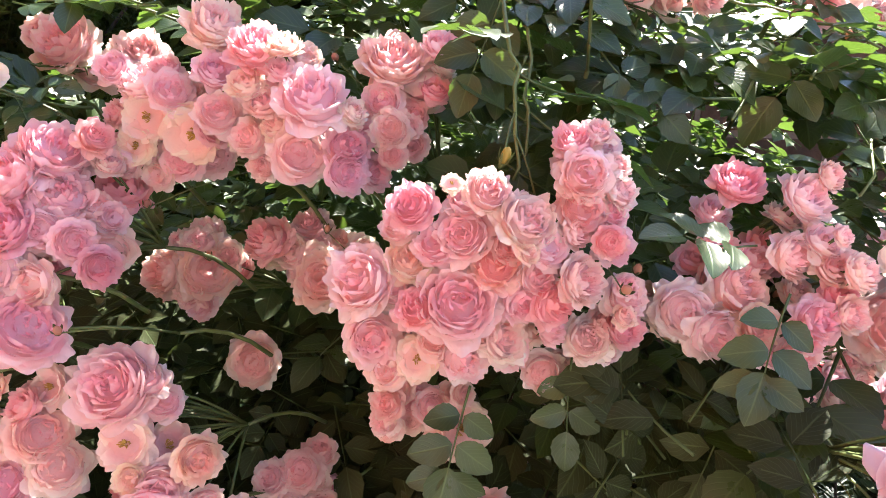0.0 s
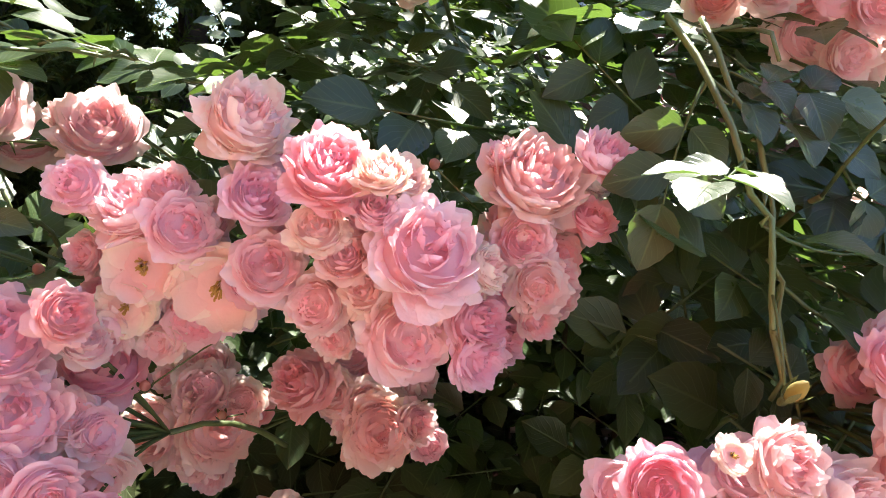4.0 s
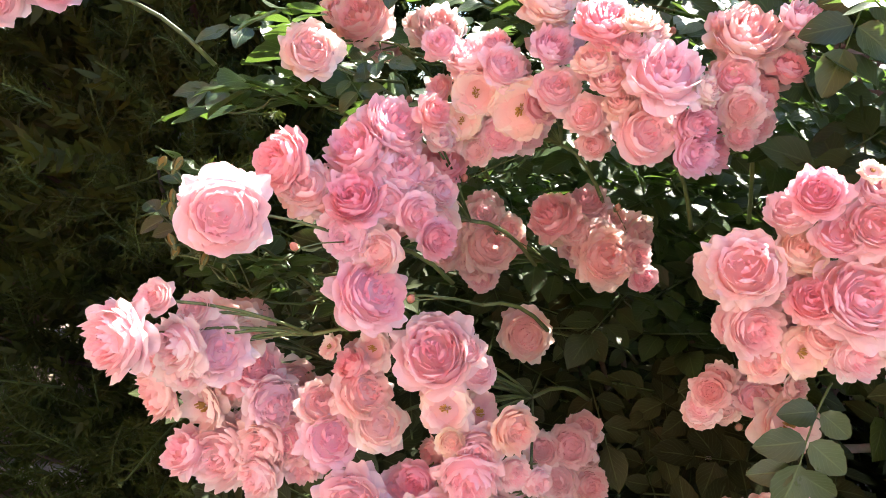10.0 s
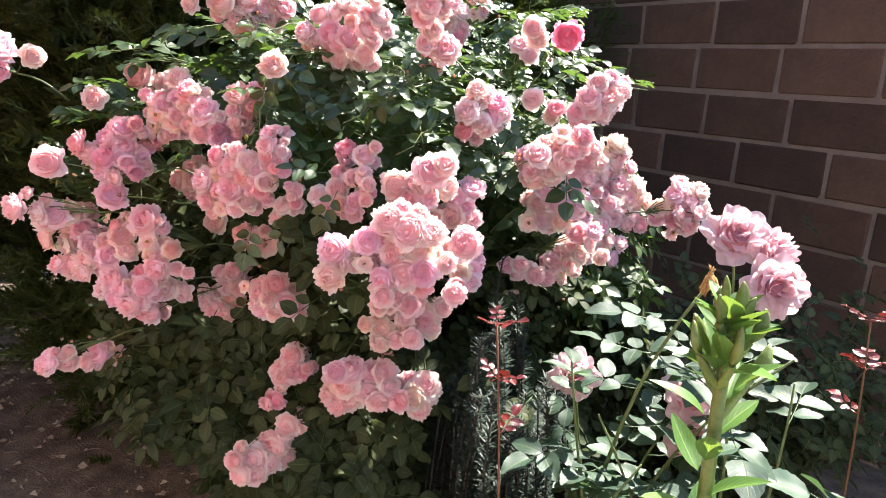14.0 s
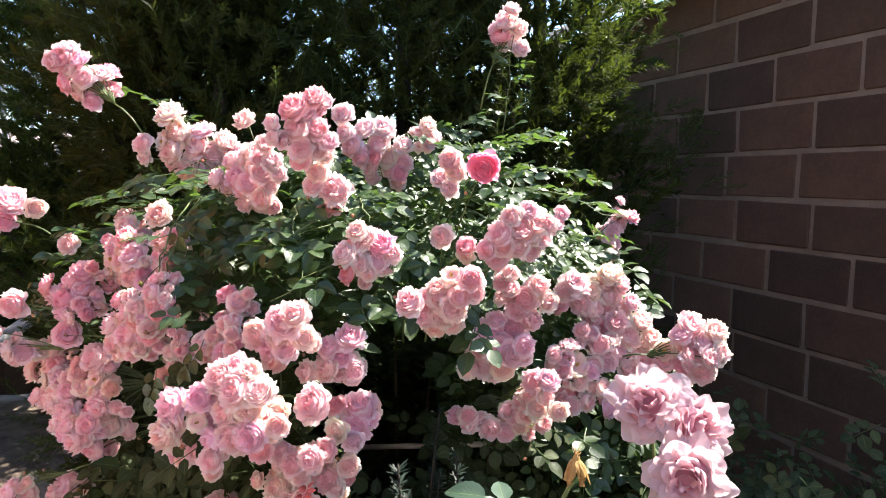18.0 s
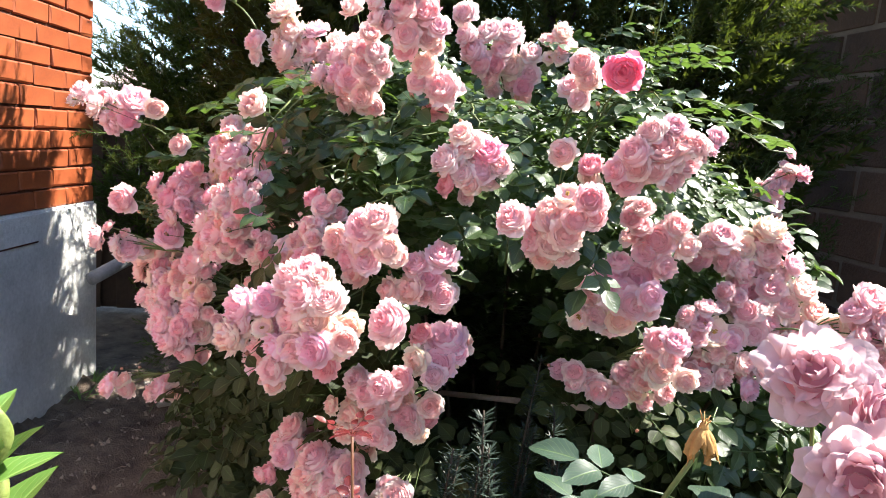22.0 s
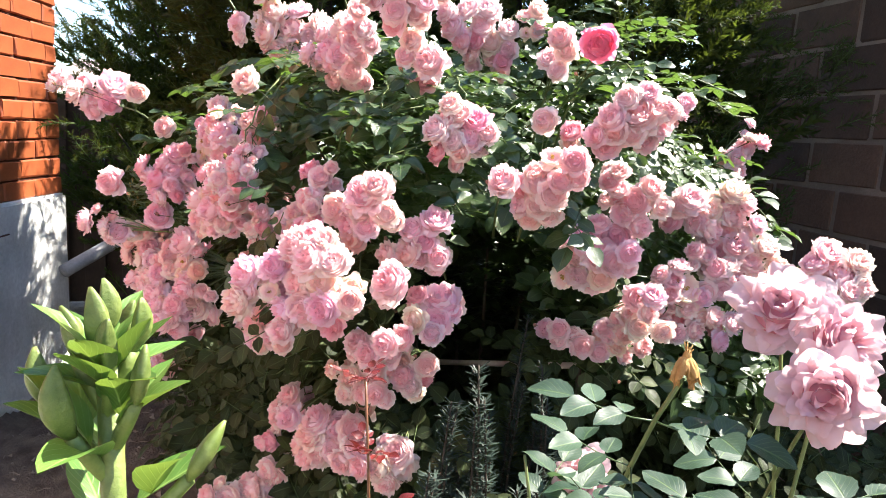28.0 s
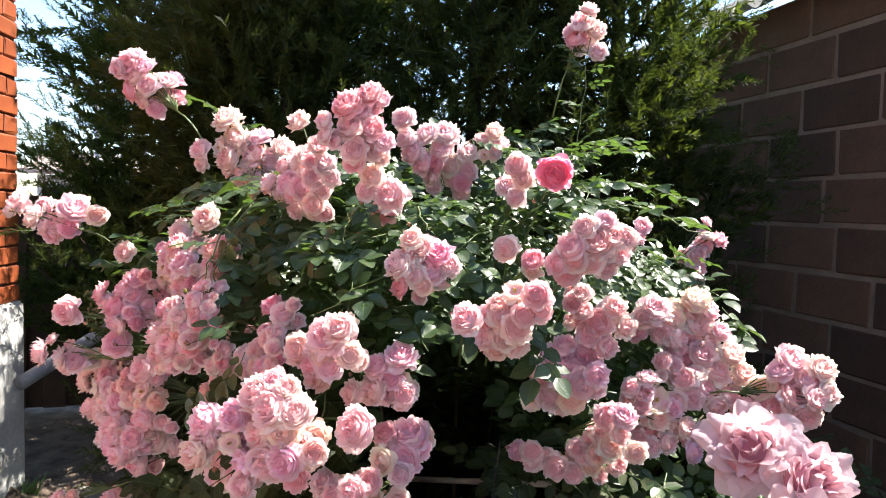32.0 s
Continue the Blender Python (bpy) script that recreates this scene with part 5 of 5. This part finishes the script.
# ---- conifers ----
def conifer_spray(rng, length=0.14, n=21):
    """A bushy plume along +y: short scale-leaved twigs set all round its axis, each forked."""
    g = Geo()
    g.add(*tube(bend((0, 0, 0), (0, length, 0), (0, 0, 0.008), 3), np.linspace(0.0024, 0.0009, 3), 3))
    for i in range(n):
        t = 0.05 + 0.93 * i / n
        roll = i * 2.4 + rng.normal(0, 0.3)
        ln = length * (0.28 * (1 - 0.65 * t) + 0.05) * rng.uniform(0.75, 1.2)
        p = np.array((0, t * length, 0.008 * 4 * t * (1 - t)))
        a = rng.uniform(0.60, 1.05)
        side = np.array((math.cos(roll), 0, math.sin(roll)))
        dr = side * math.sin(a) + np.array((0, math.cos(a), 0))
        flat = np.cross(dr, side)
        flat /= np.linalg.norm(flat)
        nn = flat * 0.0013
        tip = p + dr * ln
        mid = p + dr * ln * 0.6
        g.add([p - nn, p + nn, mid + nn * 1.1, tip, mid - nn * 1.1], [(0, 1, 2, 3, 4)], [(0.5, 0.3, 0)] * 5)
        for k in range(5):
            s2 = 1 if k % 2 else -1
            d2 = dr * 0.75 + flat * s2 * 0.6 + rng.normal(0, 0.18, 3)
            p2, l2 = p + dr * ln * (0.10 + 0.18 * k), ln * (0.55 - 0.07 * k)
            n2 = np.cross(d2, side)
            n2 = n2 / np.linalg.norm(n2) * 0.0015
            g.add([p2 - n2, p2 + n2, p2 + d2 * l2], [(0, 1, 2)], [(0.5, 0.3, 0)] * 3)
    return np.concatenate(g.v), g.f, np.concatenate(g.a)


def conifer(x, y, height, radius, sprays, seed, low=0.05):
    rng = np.random.default_rng(seed)
    packs = [conifer_spray(rng, rng.uniform(0.09, 0.14)) for _ in range(6)]
    inner = Geo()
    for i in range(44):
        d = np.array((math.sin(i * 2.4) * 0.7, 0.7, math.cos(i * 2.4) * 0.7))
        p = np.array((0, 0.0032 * i, 0))
        n = np.cross(d, rng.normal(0, 1, 3))
        n *= 0.0036 / np.linalg.norm(n)
        inner.add([p - n, p + n, p + d * 0.012 + n, p + d * 0.026, p + d * 0.012 - n], [(0, 1, 2, 3, 4)], [(0.5, 0.3, 0)] * 5)
    inner = (np.concatenate(inner.v), inner.f, np.concatenate(inner.a))
    ob = new("conifer")
    ob.location = (x, y, 0)
    tagged(ob, "dense dark green cypress-like conifer with feathery sprays", "conifer tree", "conifers behind the rose")
    v, f = tube(bend((0, 0, 0), (0, 0, height), (0.03, 0, 0), 8), np.linspace(0.06, 0.01, 8), 10)
    child("trunk", Geo().add(v, f).mesh("trunk", M_bark), ob)
    g = Geo()
    nl = 46
    for i in range(nl):
        z = low + (height - low) * ((i + 0.5) / nl) ** 1.35
        reach = radius * (1 - 0.72 * (z / height) ** 1.8) * rng.uniform(0.75, 1.15)
        a = i * 2.4 + rng.normal(0, 0.3)
        tip = np.array((math.cos(a) * reach, math.sin(a) * reach, z + reach * 0.45))
        pts = bend((0, 0, z), tip, (0, 0, -0.08), 6)
        child("limb", Geo().add(*tube(pts, np.linspace(0.010, 0.003, 6), 5)).mesh("limb", M_bark), ob)
        for k in range(sprays // nl):
            t = 0.12 + 0.93 * rng.random() ** 0.75
            p = pts[0] + (pts[-1] - pts[0]) * t + rng.normal(0, 0.10, 3)
            out = Vector((p[0], p[1], 0.0)).normalized() if math.hypot(p[0], p[1]) > 0.02 else Vector((1, 0, 0))
            fwd = (out * rng.uniform(0.5, 1.1) + Vector((0, 0, rng.uniform(0.1, 0.9))) + Vector(rng.normal(0, 0.4, 3))).normalized()
            up = Vector(rng.normal(0, 1, 3))
            xx = fwd.cross(up).normalized()
            m = Matrix((xx, fwd, xx.cross(fwd))).transposed().to_4x4()
            deep = t < 0.60
            sv, sf, sa = inner if deep else packs[int(rng.integers(6))]
            sz = rng.uniform(0.7, 1.25) * (1.6 if deep else 1.05)
            g.add(put_points(sv, Matrix.Translation(p) @ m @ Matrix.Diagonal((sz, sz, sz, 1))), sf, sa)
    child("crown", g.mesh("crown", M_needle), ob, "feathery dark green scale-leaved sprays")


conifer(-1.12, 1.62, 2.75, 0.66, 4300, 41)
conifer(-0.62, 2.25, 3.7, 0.70, 3600, 42)
conifer(-0.10, 2.60, 3.6, 0.64, 4400, 43)
conifer(-2.80, 2.08, 3.3, 1.0, 4400, 44, 0.4)
conifer(-1.85, 2.65, 3.9, 0.80, 2700, 45, 0.5)


# ---- the low leafy shrub by the shed wall, and weeds at the house corner ----
def low_shrub(x, y, height, radius, count, seed):
    rng = np.random.default_rng(seed)
    ob = new("low_shrub")
    ob.location = (x, y, 0)
    tagged(ob, "low dark green leafy shrub in the shade beside the shed wall", "shrub")
    leaves = [compound_leaf(rng, 0.042, 5, False) for _ in range(4)]
    packs = [(np.concatenate(c.v), c.f, np.concatenate(c.a)) for c in leaves]
    g = Geo()
    for k in range(9):
        a = k * 2.4
        tip = np.array((math.cos(a) * radius * 0.8, math.sin(a) * radius * 0.8, height * rng.uniform(0.7, 1.0)))
        child("stem", Geo().add(*tube(bend((0.02 * math.cos(a), 0.02 * math.sin(a), 0), tip, (0, 0, 0.05), 7), np.linspace(0.006, 0.002, 7), 5)).mesh("stem", M_cane), ob)
        for i in range(count // 9):
            t = rng.uniform(0.25, 1.05)
            p = tip * t + rng.normal(0, 0.075, 3)
            d = Vector((p[0], p[1], 0.1)).normalized()
            v, f, at = packs[int(rng.integers(4))]
            g.add(put_points(v, leaf_pose(p, d, rng.uniform(0.7, 1.1), rng)), f, at)
    # shares the rose's leaf copy that has shade in its colour
    child("foliage", g.mesh("foliage", M_leaf_shade), ob, "dark green leaflets")["kind"] = "stuff"


low_shrub(1.18, 1.30, 0.80, 0.34, 760, 91)
low_shrub(0.98, 1.62, 0.72, 0.30, 500, 92)


def weed_tuft(x, y, n, seed):
    rng = np.random.default_rng(seed)
    g = Geo()
    for i in range(n):
        a = rng.uniform(0, 6.28)
        v, f, at = leaflet(rng.uniform(0.05, 0.13), rng.uniform(0.005, 0.014), rng, 3, 6, 0.3, rng.uniform(0.1, 0.5))
        v = turn_points(v, rng.uniform(0.6, 1.3), 0, a) + (rng.normal(0, 0.03), rng.normal(0, 0.03), 0)
        g.add(v, f, at)
    ob = new("weed_tuft", g.mesh("weed_tuft", M_leaf_lily))
    ob.location = (x, y, 0)
    tagged(ob, "small tuft of fresh green weeds at the foot of the plinth", "weeds", "weeds along the plinth", "stuff")


weed_tuft(-2.27, 1.06, 46, 93)
weed_tuft(-2.15, 0.93, 26, 94)


# ---- the narrow needle shrubs under the rose ----
def needle_shrub(x, y, height, seed, spread=0.055, stems=15):
    rng = np.random.default_rng(seed)
    ob = new("needle_shrub")
    ob.location = (x, y, 0)
    tagged(ob, "narrow upright grey-green needle shrub in the rose's shade", "shrub", "needle shrubs")
    g = Geo()
    for k in range(stems):
        a = rng.uniform(0, 6.28)
        top = np.array((math.cos(a) * spread * rng.random(), math.sin(a) * spread * rng.random(), height * (1 if k == 0 else rng.uniform(0.7, 0.95))))
        pts = bend((0, 0, 0), top, (math.cos(a) * spread * 0.7, math.sin(a) * spread * 0.7, 0), 12)
        child("stem", Geo().add(*tube(pts, np.linspace(0.006, 0.0015, 12), 5)).mesh("stem", M_bark), ob)
        for i in range(560):
            t = 0.2 + 0.8 * rng.random()
            p = pts[0] + (pts[-1] - pts[0]) * t + np.array((math.cos(a), math.sin(a), 0)) * spread * 0.7 * 4 * t * (1 - t)
            b = rng.uniform(0, 6.28)
            d = np.array((math.cos(b), math.sin(b), rng.uniform(0.1, 0.9)))
            d /= np.linalg.norm(d)
            ln = rng.uniform(0.013, 0.023)
            n = np.cross(d, (0, 0, 1)) * 0.0017
            g.add([p - n, p + n, p + d * ln + n * 0.6, p + d * ln * 1.12, p + d * ln - n * 0.6], [(0, 1, 2, 3, 4)], [(0.5, 0.3, 0)] * 5)
    child("needles", g.mesh("needles", M_yew), ob, "short blue-green needles")


needle_shrub(0.485, 0.60, 0.96, 51)
needle_shrub(0.50, 0.80, 1.00, 52)
needle_shrub(0.57, 0.62, 0.80, 53)
needle_shrub(0.62, 0.80, 0.78, 54)
needle_shrub(0.42, 0.66, 0.80, 55)
needle_shrub(0.53, 0.50, 0.84, 56)


# ---- the lavender rose ----
LAV = [rolled_rose(k) for k in (61, 62, 63)]


def big_rose(name, root, blooms, label, colour, leaves, seed, shoots=()):
    """A hybrid rose: a few stout canes, each with big leaves and a bloom."""
    rng = np.random.default_rng(seed)
    ob = new(name)
    ob.location = root
    tagged(ob, label, "rose bush")
    off = Matrix.Translation(-Vector(root))
    pool = [compound_leaf(rng, 0.070, 5).mesh("rose_leaf", M_leaf_lav) for _ in range(4)]
    for bx, by, bz, d, facing in blooms + tuple((*p, 0.0, (0, 0, 1)) for p in shoots):
        end = np.array((bx, by, bz))
        n = np.array(facing, float)
        n /= np.linalg.norm(n)
        pts = bend(np.array(root) + rng.normal(0, 0.02, 3) * (1, 1, 0), end - n * d * 0.35, rng.normal(0, 0.055, 3) * (1, 1, 0.3), 12)
        cane = child("cane", Geo().add(*tube(pts, np.linspace(0.0045, 0.0022, 12), 7)).mesh("cane", M_stem), ob, "", off)
        if d:
            heart, petals = LAV[int(rng.integers(3))]
            fl = child("rose_bloom", heart, ob, "large ruffled lavender-pink bloom")
            fl.matrix_basis = off @ Matrix.Translation(end - n * d * 0.2) @ frame_to(n, rng.uniform(0, 6.28)) @ Matrix.Diagonal((d * 0.93, d * 0.93, d, 1))
            fl.color = (*colour, 1)
            for me in petals:
                child("petal", me, fl).color = (*colour, 1)
        for i in range(leaves):
            t = (0.45 + 0.45 * (i + 0.5) / leaves) if d else 0.55 + 0.45 * (i + 0.7) / leaves
            p = pts[int(t * 11)]
            a = rng.uniform(0, 6.28)
            fwd = Vector((math.cos(a), math.sin(a), rng.uniform(-0.1, 0.35))).normalized()
            up = (Vector((0, 0, 1)) + Vector(rng.normal(0, 0.25, 3))).normalized()
            x = fwd.cross(up).normalized()
            m = Matrix((x, fwd, x.cross(fwd))).transposed().to_4x4()
            sz = rng.uniform(0.85, 1.2)
            child("rose_leaf", pool[int(rng.integers(4))], cane, m=Matrix.Translation(p) @ m @ Matrix.Diagonal((sz, sz, sz, 1)))
    return ob


lav_col = (0.77, 0.63, 0.67)
big_rose("lavender_rose", (0.86, 0.62, 0.0), (
    (0.925, 0.590, 1.155, 0.108, (0.05, -0.8, 0.45)), (0.990, 0.533, 1.075, 0.106, (0.1, -0.9, 0.2)), (1.00, 0.600, 1.130, 0.100, (0.5, -0.6, 0.4)),
    (0.890, 0.572, 0.835, 0.105, (-0.1, -0.8, 0.5)), (0.905, 0.560, 0.760, 0.105, (0.1, -0.8, 0.4)), (0.664, 0.654, 0.808, 0.100, (-0.1, -0.8, 0.5)),
), "hybrid rose with large ruffled lavender-pink blooms and grey-green leaves", lav_col, 5, 71, ((0.66, 0.49, 0.90), (0.72, 0.50, 0.80), (0.92, 0.45, 0.93), (1.02, 0.48, 0.97), (1.05, 0.55, 0.90), (0.80, 0.42, 0.76)))
big_rose("pale_rose", (1.17, 0.45, 0.0), ((1.169, 0.345, 1.03, 0.072, (0, -0.5, 0.8)),), "creamy white rose on a short cane with grey-green leaves", (0.94, 0.92, 0.88), 6, 72)


def spent_bloom():
    """The brown withered bloom on its own cane beside the lavender rose."""
    rng = np.random.default_rng(5)
    ob = new("spent_rose_cane")
    ob.location = (0.80, 0.50, 0)
    tagged(ob, "rose cane with one withered brown bloom and grey-green leaves", "rose cane")
    off = Matrix.Translation(-ob.location)
    pts = bend((0.72, 0.60, 0.0), (0.862, 0.47, 1.075), (-0.05, 0, 0.10), 12)
    cane = child("cane", Geo().add(*tube(pts, np.linspace(0.0055, 0.0026, 12), 7)).mesh("cane", M_stem), ob, "", off)
    at = off @ Matrix.Translation((0.866, 0.462, 1.105))
    hip = Geo().add(*tube([(0, 0, z) for z in np.linspace(-0.012, 0.006, 6)], [0.0012, 0.0035, 0.0048, 0.005, 0.004, 0.002], 8))
    head = child("withered_bloom", hip.mesh("withered_bloom", M_dry), ob, "dry brown hanging petals", at)
    for i in range(11):
        v, f = petal(rng, rng.uniform(0.25, 0.60), -rng.uniform(0.7, 1.3), 0.0, 0.60, 1.15, 0.10, 0.16, nu=9, nv=9, notch=0.08)
        child("dry_petal", Geo().add(turn_points(v, rng.normal(0, 0.16), rng.normal(0, 0.16), i * 2.4) * 0.026, f).mesh("dry_petal", M_dry), head)
    for i in range(6):
        a = i * 1.05
        child("sepal", Geo().add(*tube(((0, 0, 0), (0.006 * math.cos(a), 0.006 * math.sin(a), 0.008 + 0.008 * rng.random())), (0.0014, 0.0005), 4)).mesh("sepal", M_dry), head)
    pool = [compound_leaf(rng, 0.058, 5).mesh("rose_leaf", M_leaf_lav) for _ in range(3)]
    for i, (t, a) in enumerate(((0.97, 3.3), (0.93, 0.2), (0.86, 3.0), (0.82, 5.2), (0.74, 2.6), (0.70, 0.4), (0.62, 4.2), (0.55, 2.8), (0.5, 5.9), (0.44, 3.4))):
        p = pts[int(t * 11)]
        fwd = Vector((math.cos(a), math.sin(a), rng.uniform(-0.05, 0.25))).normalized()
        up = (Vector((0, 0, 1)) + Vector(rng.normal(0, 0.2, 3))).normalized()
        x = fwd.cross(up).normalized()
        m = Matrix((x, fwd, x.cross(fwd))).transposed().to_4x4()
        child("rose_leaf", pool[i % 3], cane, m=Matrix.Translation(p) @ m)


spent_bloom()


def red_shoot(x, y, z, lean, seed):
    rng = np.random.default_rng(seed)
    ob = new("young_rose_shoot")
    ob.location = (x - lean[0], y - lean[1], 0)
    tagged(ob, "slim rose shoot with shiny dark red young leaves", "rose shoot")
    pts = bend((0, 0, 0), (lean[0], lean[1], z), (0.02, 0, 0), 12)
    stem = child("stem", Geo().add(*tube(pts, np.linspace(0.0034, 0.0016, 12), 7)).mesh("stem", M_redstem), ob)
    pool = [compound_leaf(rng, 0.030, 5).mesh("red_leaf", M_leaf_red) for _ in range(3)]
    for i, t in enumerate((0.99, 0.98, 0.96, 0.93, 0.90, 0.87, 0.82)):
        a = i * 2.4 + seed
        fwd = Vector((math.cos(a), math.sin(a), rng.uniform(0.1, 0.8))).normalized()
        x2 = fwd.cross(Vector((0, 0, 1))).normalized()
        m = Matrix((x2, fwd, x2.cross(fwd))).transposed().to_4x4()
        sz = rng.uniform(0.5, 1.0)
        child("red_leaf", pool[i % 3], stem, m=Matrix.Translation(pts[int(t * 11 + 0.5)]) @ m @ Matrix.Diagonal((sz, sz, sz, 1)))


red_shoot(0.545, 0.292, 1.03, (-0.04, 0.01), 81)
red_shoot(1.175, 0.628, 1.01, (-0.02, 0.0), 82)


def lily():
    """A lily in bud, close to the path."""
    rng = np.random.default_rng(9)
    ob = new("lily_plant")
    ob.location = (0.79, -0.12, 0)
    tagged(ob, "lily with a fat cluster of closed green buds and fleshy leaves", "lily")
    pts = bend((0, 0, 0), (0, 0, 1.215), (0.01, 0, 0), 12)
    stem = child("stem", Geo().add(*tube(pts, np.linspace(0.008, 0.0055, 12), 10)).mesh("stem", M_bud), ob)
    zs = np.linspace(0, 1, 11)
    prof = 0.0057 * np.sin(np.pi * (0.10 + 0.86 * zs)) ** 0.9
    g = Geo()
    v, f = tube([(0.003 * math.sin(z * 3), 0, z * 0.039) for z in zs], prof, 18)
    rid = 1 + 0.24 * np.cos(np.arctan2(v[:, 1], v[:, 0]) * 3)
    v[:, 0] *= rid
    v[:, 1] *= rid
    bud = g.add(v, f).mesh("flower_bud", M_bud)
    leafy = []
    for k in range(3):
        v, f, a = leaflet(0.050, 0.027, rng, 5, 9, 0.45, 0.05 + 0.12 * k)
        leafy.append(Geo().add(v, f, a).mesh("bract", M_leaf_lily))
    # where each bud sits: its turn round the stem, foot, spread, lean
    for i, (a, h, r, lean) in enumerate(((0.7, 1.160, 0.036, 0.55), (2.5, 1.182, 0.022, 0.30), (4.9, 1.186, 0.018, 0.16), (3.7, 1.190, 0.025, 0.35), (0.2, 1.200, 0.018, 0.25), (5.9, 1.212, 0.010, 0.2), (2.0, 1.214, 0.012, 0.22), (3.9, 1.216, 0.013, 0.28), (1.0, 1.220, 0.010, 0.15), (5.0, 1.223, 0.007, 0.05), (2.9, 1.226, 0.006, 0.1))):
        c, sn = math.cos(a), math.sin(a)
        foot = np.array((r * c, r * sn, h))
        n = (c * lean, sn * lean, 1)
        child("bud_stalk", Geo().add(*tube(bend((0, 0, h - 0.018 - r * 0.5), foot, (0, 0, -0.002), 5), np.linspace(0.0042, 0.0034, 5), 7)).mesh("bud_stalk", M_bud), stem)
        sz = rng.uniform(0.78, 0.95) * (1.0 if h < 1.2 else 0.85)
        child("flower_bud", bud, stem, m=Matrix.Translation(foot) @ frame_to(n, rng.uniform(0, 6)) @ Matrix.Diagonal((sz, sz, sz * 0.95, 1)))
        fwd = Vector((math.cos(a + 0.5), math.sin(a + 0.5), 0.55 + 0.5 * rng.random())).normalized()
        x2 = fwd.cross(Vector((0, 0, 1))).normalized()
        m = Matrix((x2, fwd, x2.cross(fwd))).transposed().to_4x4()
        child("bract", leafy[i % 3], stem, m=Matrix.Translation((0.3 * r * c, 0.3 * r * sn, h - 0.014)) @ m @ Matrix.Diagonal((sz, sz, sz, 1)))
        fwd = Vector((math.cos(a - 0.8), math.sin(a - 0.8), 0.9 + 0.9 * rng.random())).normalized()
        x2 = fwd.cross(Vector((0, 0, 1))).normalized()
        m = Matrix((x2, fwd, x2.cross(fwd))).transposed().to_4x4()
        child("bract", leafy[(i + 1) % 3], stem, m=Matrix.Translation((0.5 * r * c, 0.5 * r * sn, h - 0.008)) @ m @ Matrix.Diagonal((sz * 0.9, sz, sz, 1)))
    shapes = []
    for k in range(4):
        v, f, a = leaflet(0.064, 0.027, rng, 5, 9, 0.35, -0.12 + 0.12 * k)
        shapes.append(Geo().add(v, f, a).mesh("lily_leaf", M_leaf_lily))
    for i in range(44):
        a, h = i * 2.4 + 0.4, 0.35 + 0.80 * (i / 44)
        fwd = Vector((math.cos(a), math.sin(a), 0.75 + rng.normal(0, 0.15))).normalized()
        x2 = fwd.cross(Vector((0, 0, 1))).normalized()
        m = Matrix((x2, fwd, x2.cross(fwd))).transposed().to_4x4()
        sz = 1.2 - 0.4 * i / 44
        child("lily_leaf", shapes[i % 4], stem, m=Matrix.Translation((0.006 * math.cos(a), 0.006 * math.sin(a), h)) @ m @ Matrix.Diagonal((sz, sz, sz, 1)))


lily()

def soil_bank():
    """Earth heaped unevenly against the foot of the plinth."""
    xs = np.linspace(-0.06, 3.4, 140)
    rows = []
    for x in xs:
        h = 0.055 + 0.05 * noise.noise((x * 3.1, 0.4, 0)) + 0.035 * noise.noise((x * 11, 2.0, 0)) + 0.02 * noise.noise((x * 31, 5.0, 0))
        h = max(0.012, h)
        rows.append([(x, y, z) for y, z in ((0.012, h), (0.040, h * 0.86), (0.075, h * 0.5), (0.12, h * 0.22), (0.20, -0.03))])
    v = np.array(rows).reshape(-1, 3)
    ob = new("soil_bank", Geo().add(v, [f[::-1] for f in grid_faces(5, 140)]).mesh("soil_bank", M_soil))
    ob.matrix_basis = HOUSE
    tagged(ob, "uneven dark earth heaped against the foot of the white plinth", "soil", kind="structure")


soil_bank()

# ---- the pieces of the walls ----
coursed_wall("wall_shed", SHED, -2.0, 3.2, 0.0, 2.4, 0.393, 0.20, 0.022, 0.005, M_block, M_mortar, "block", "shed wall of dark red-brown slag blocks with grey mortar", -1, 0.25, starts=(0.03, 0.21, 0.06, 0.25, 0.223, 0.022, 0.225, 0.145, 0.205, 0.0, 0.17, 0.02))
coursed_wall("wall_house", HOUSE, 0.0, 1.9, 0.93, 3.2, 0.24, 0.086, 0.009, 0.010, M_brick, M_joint, "brick", "house wall of smooth orange facing bricks with dark joints", 1, 0.30)
rest = part("wall_house_rest", box_bm(1.9, 3.6, -0.30, 0.008, 0.93, 3.2), M_brick, None)
rest.matrix_basis = HOUSE
tagged(rest, "rest of the orange brick house wall", "wall", kind="structure")
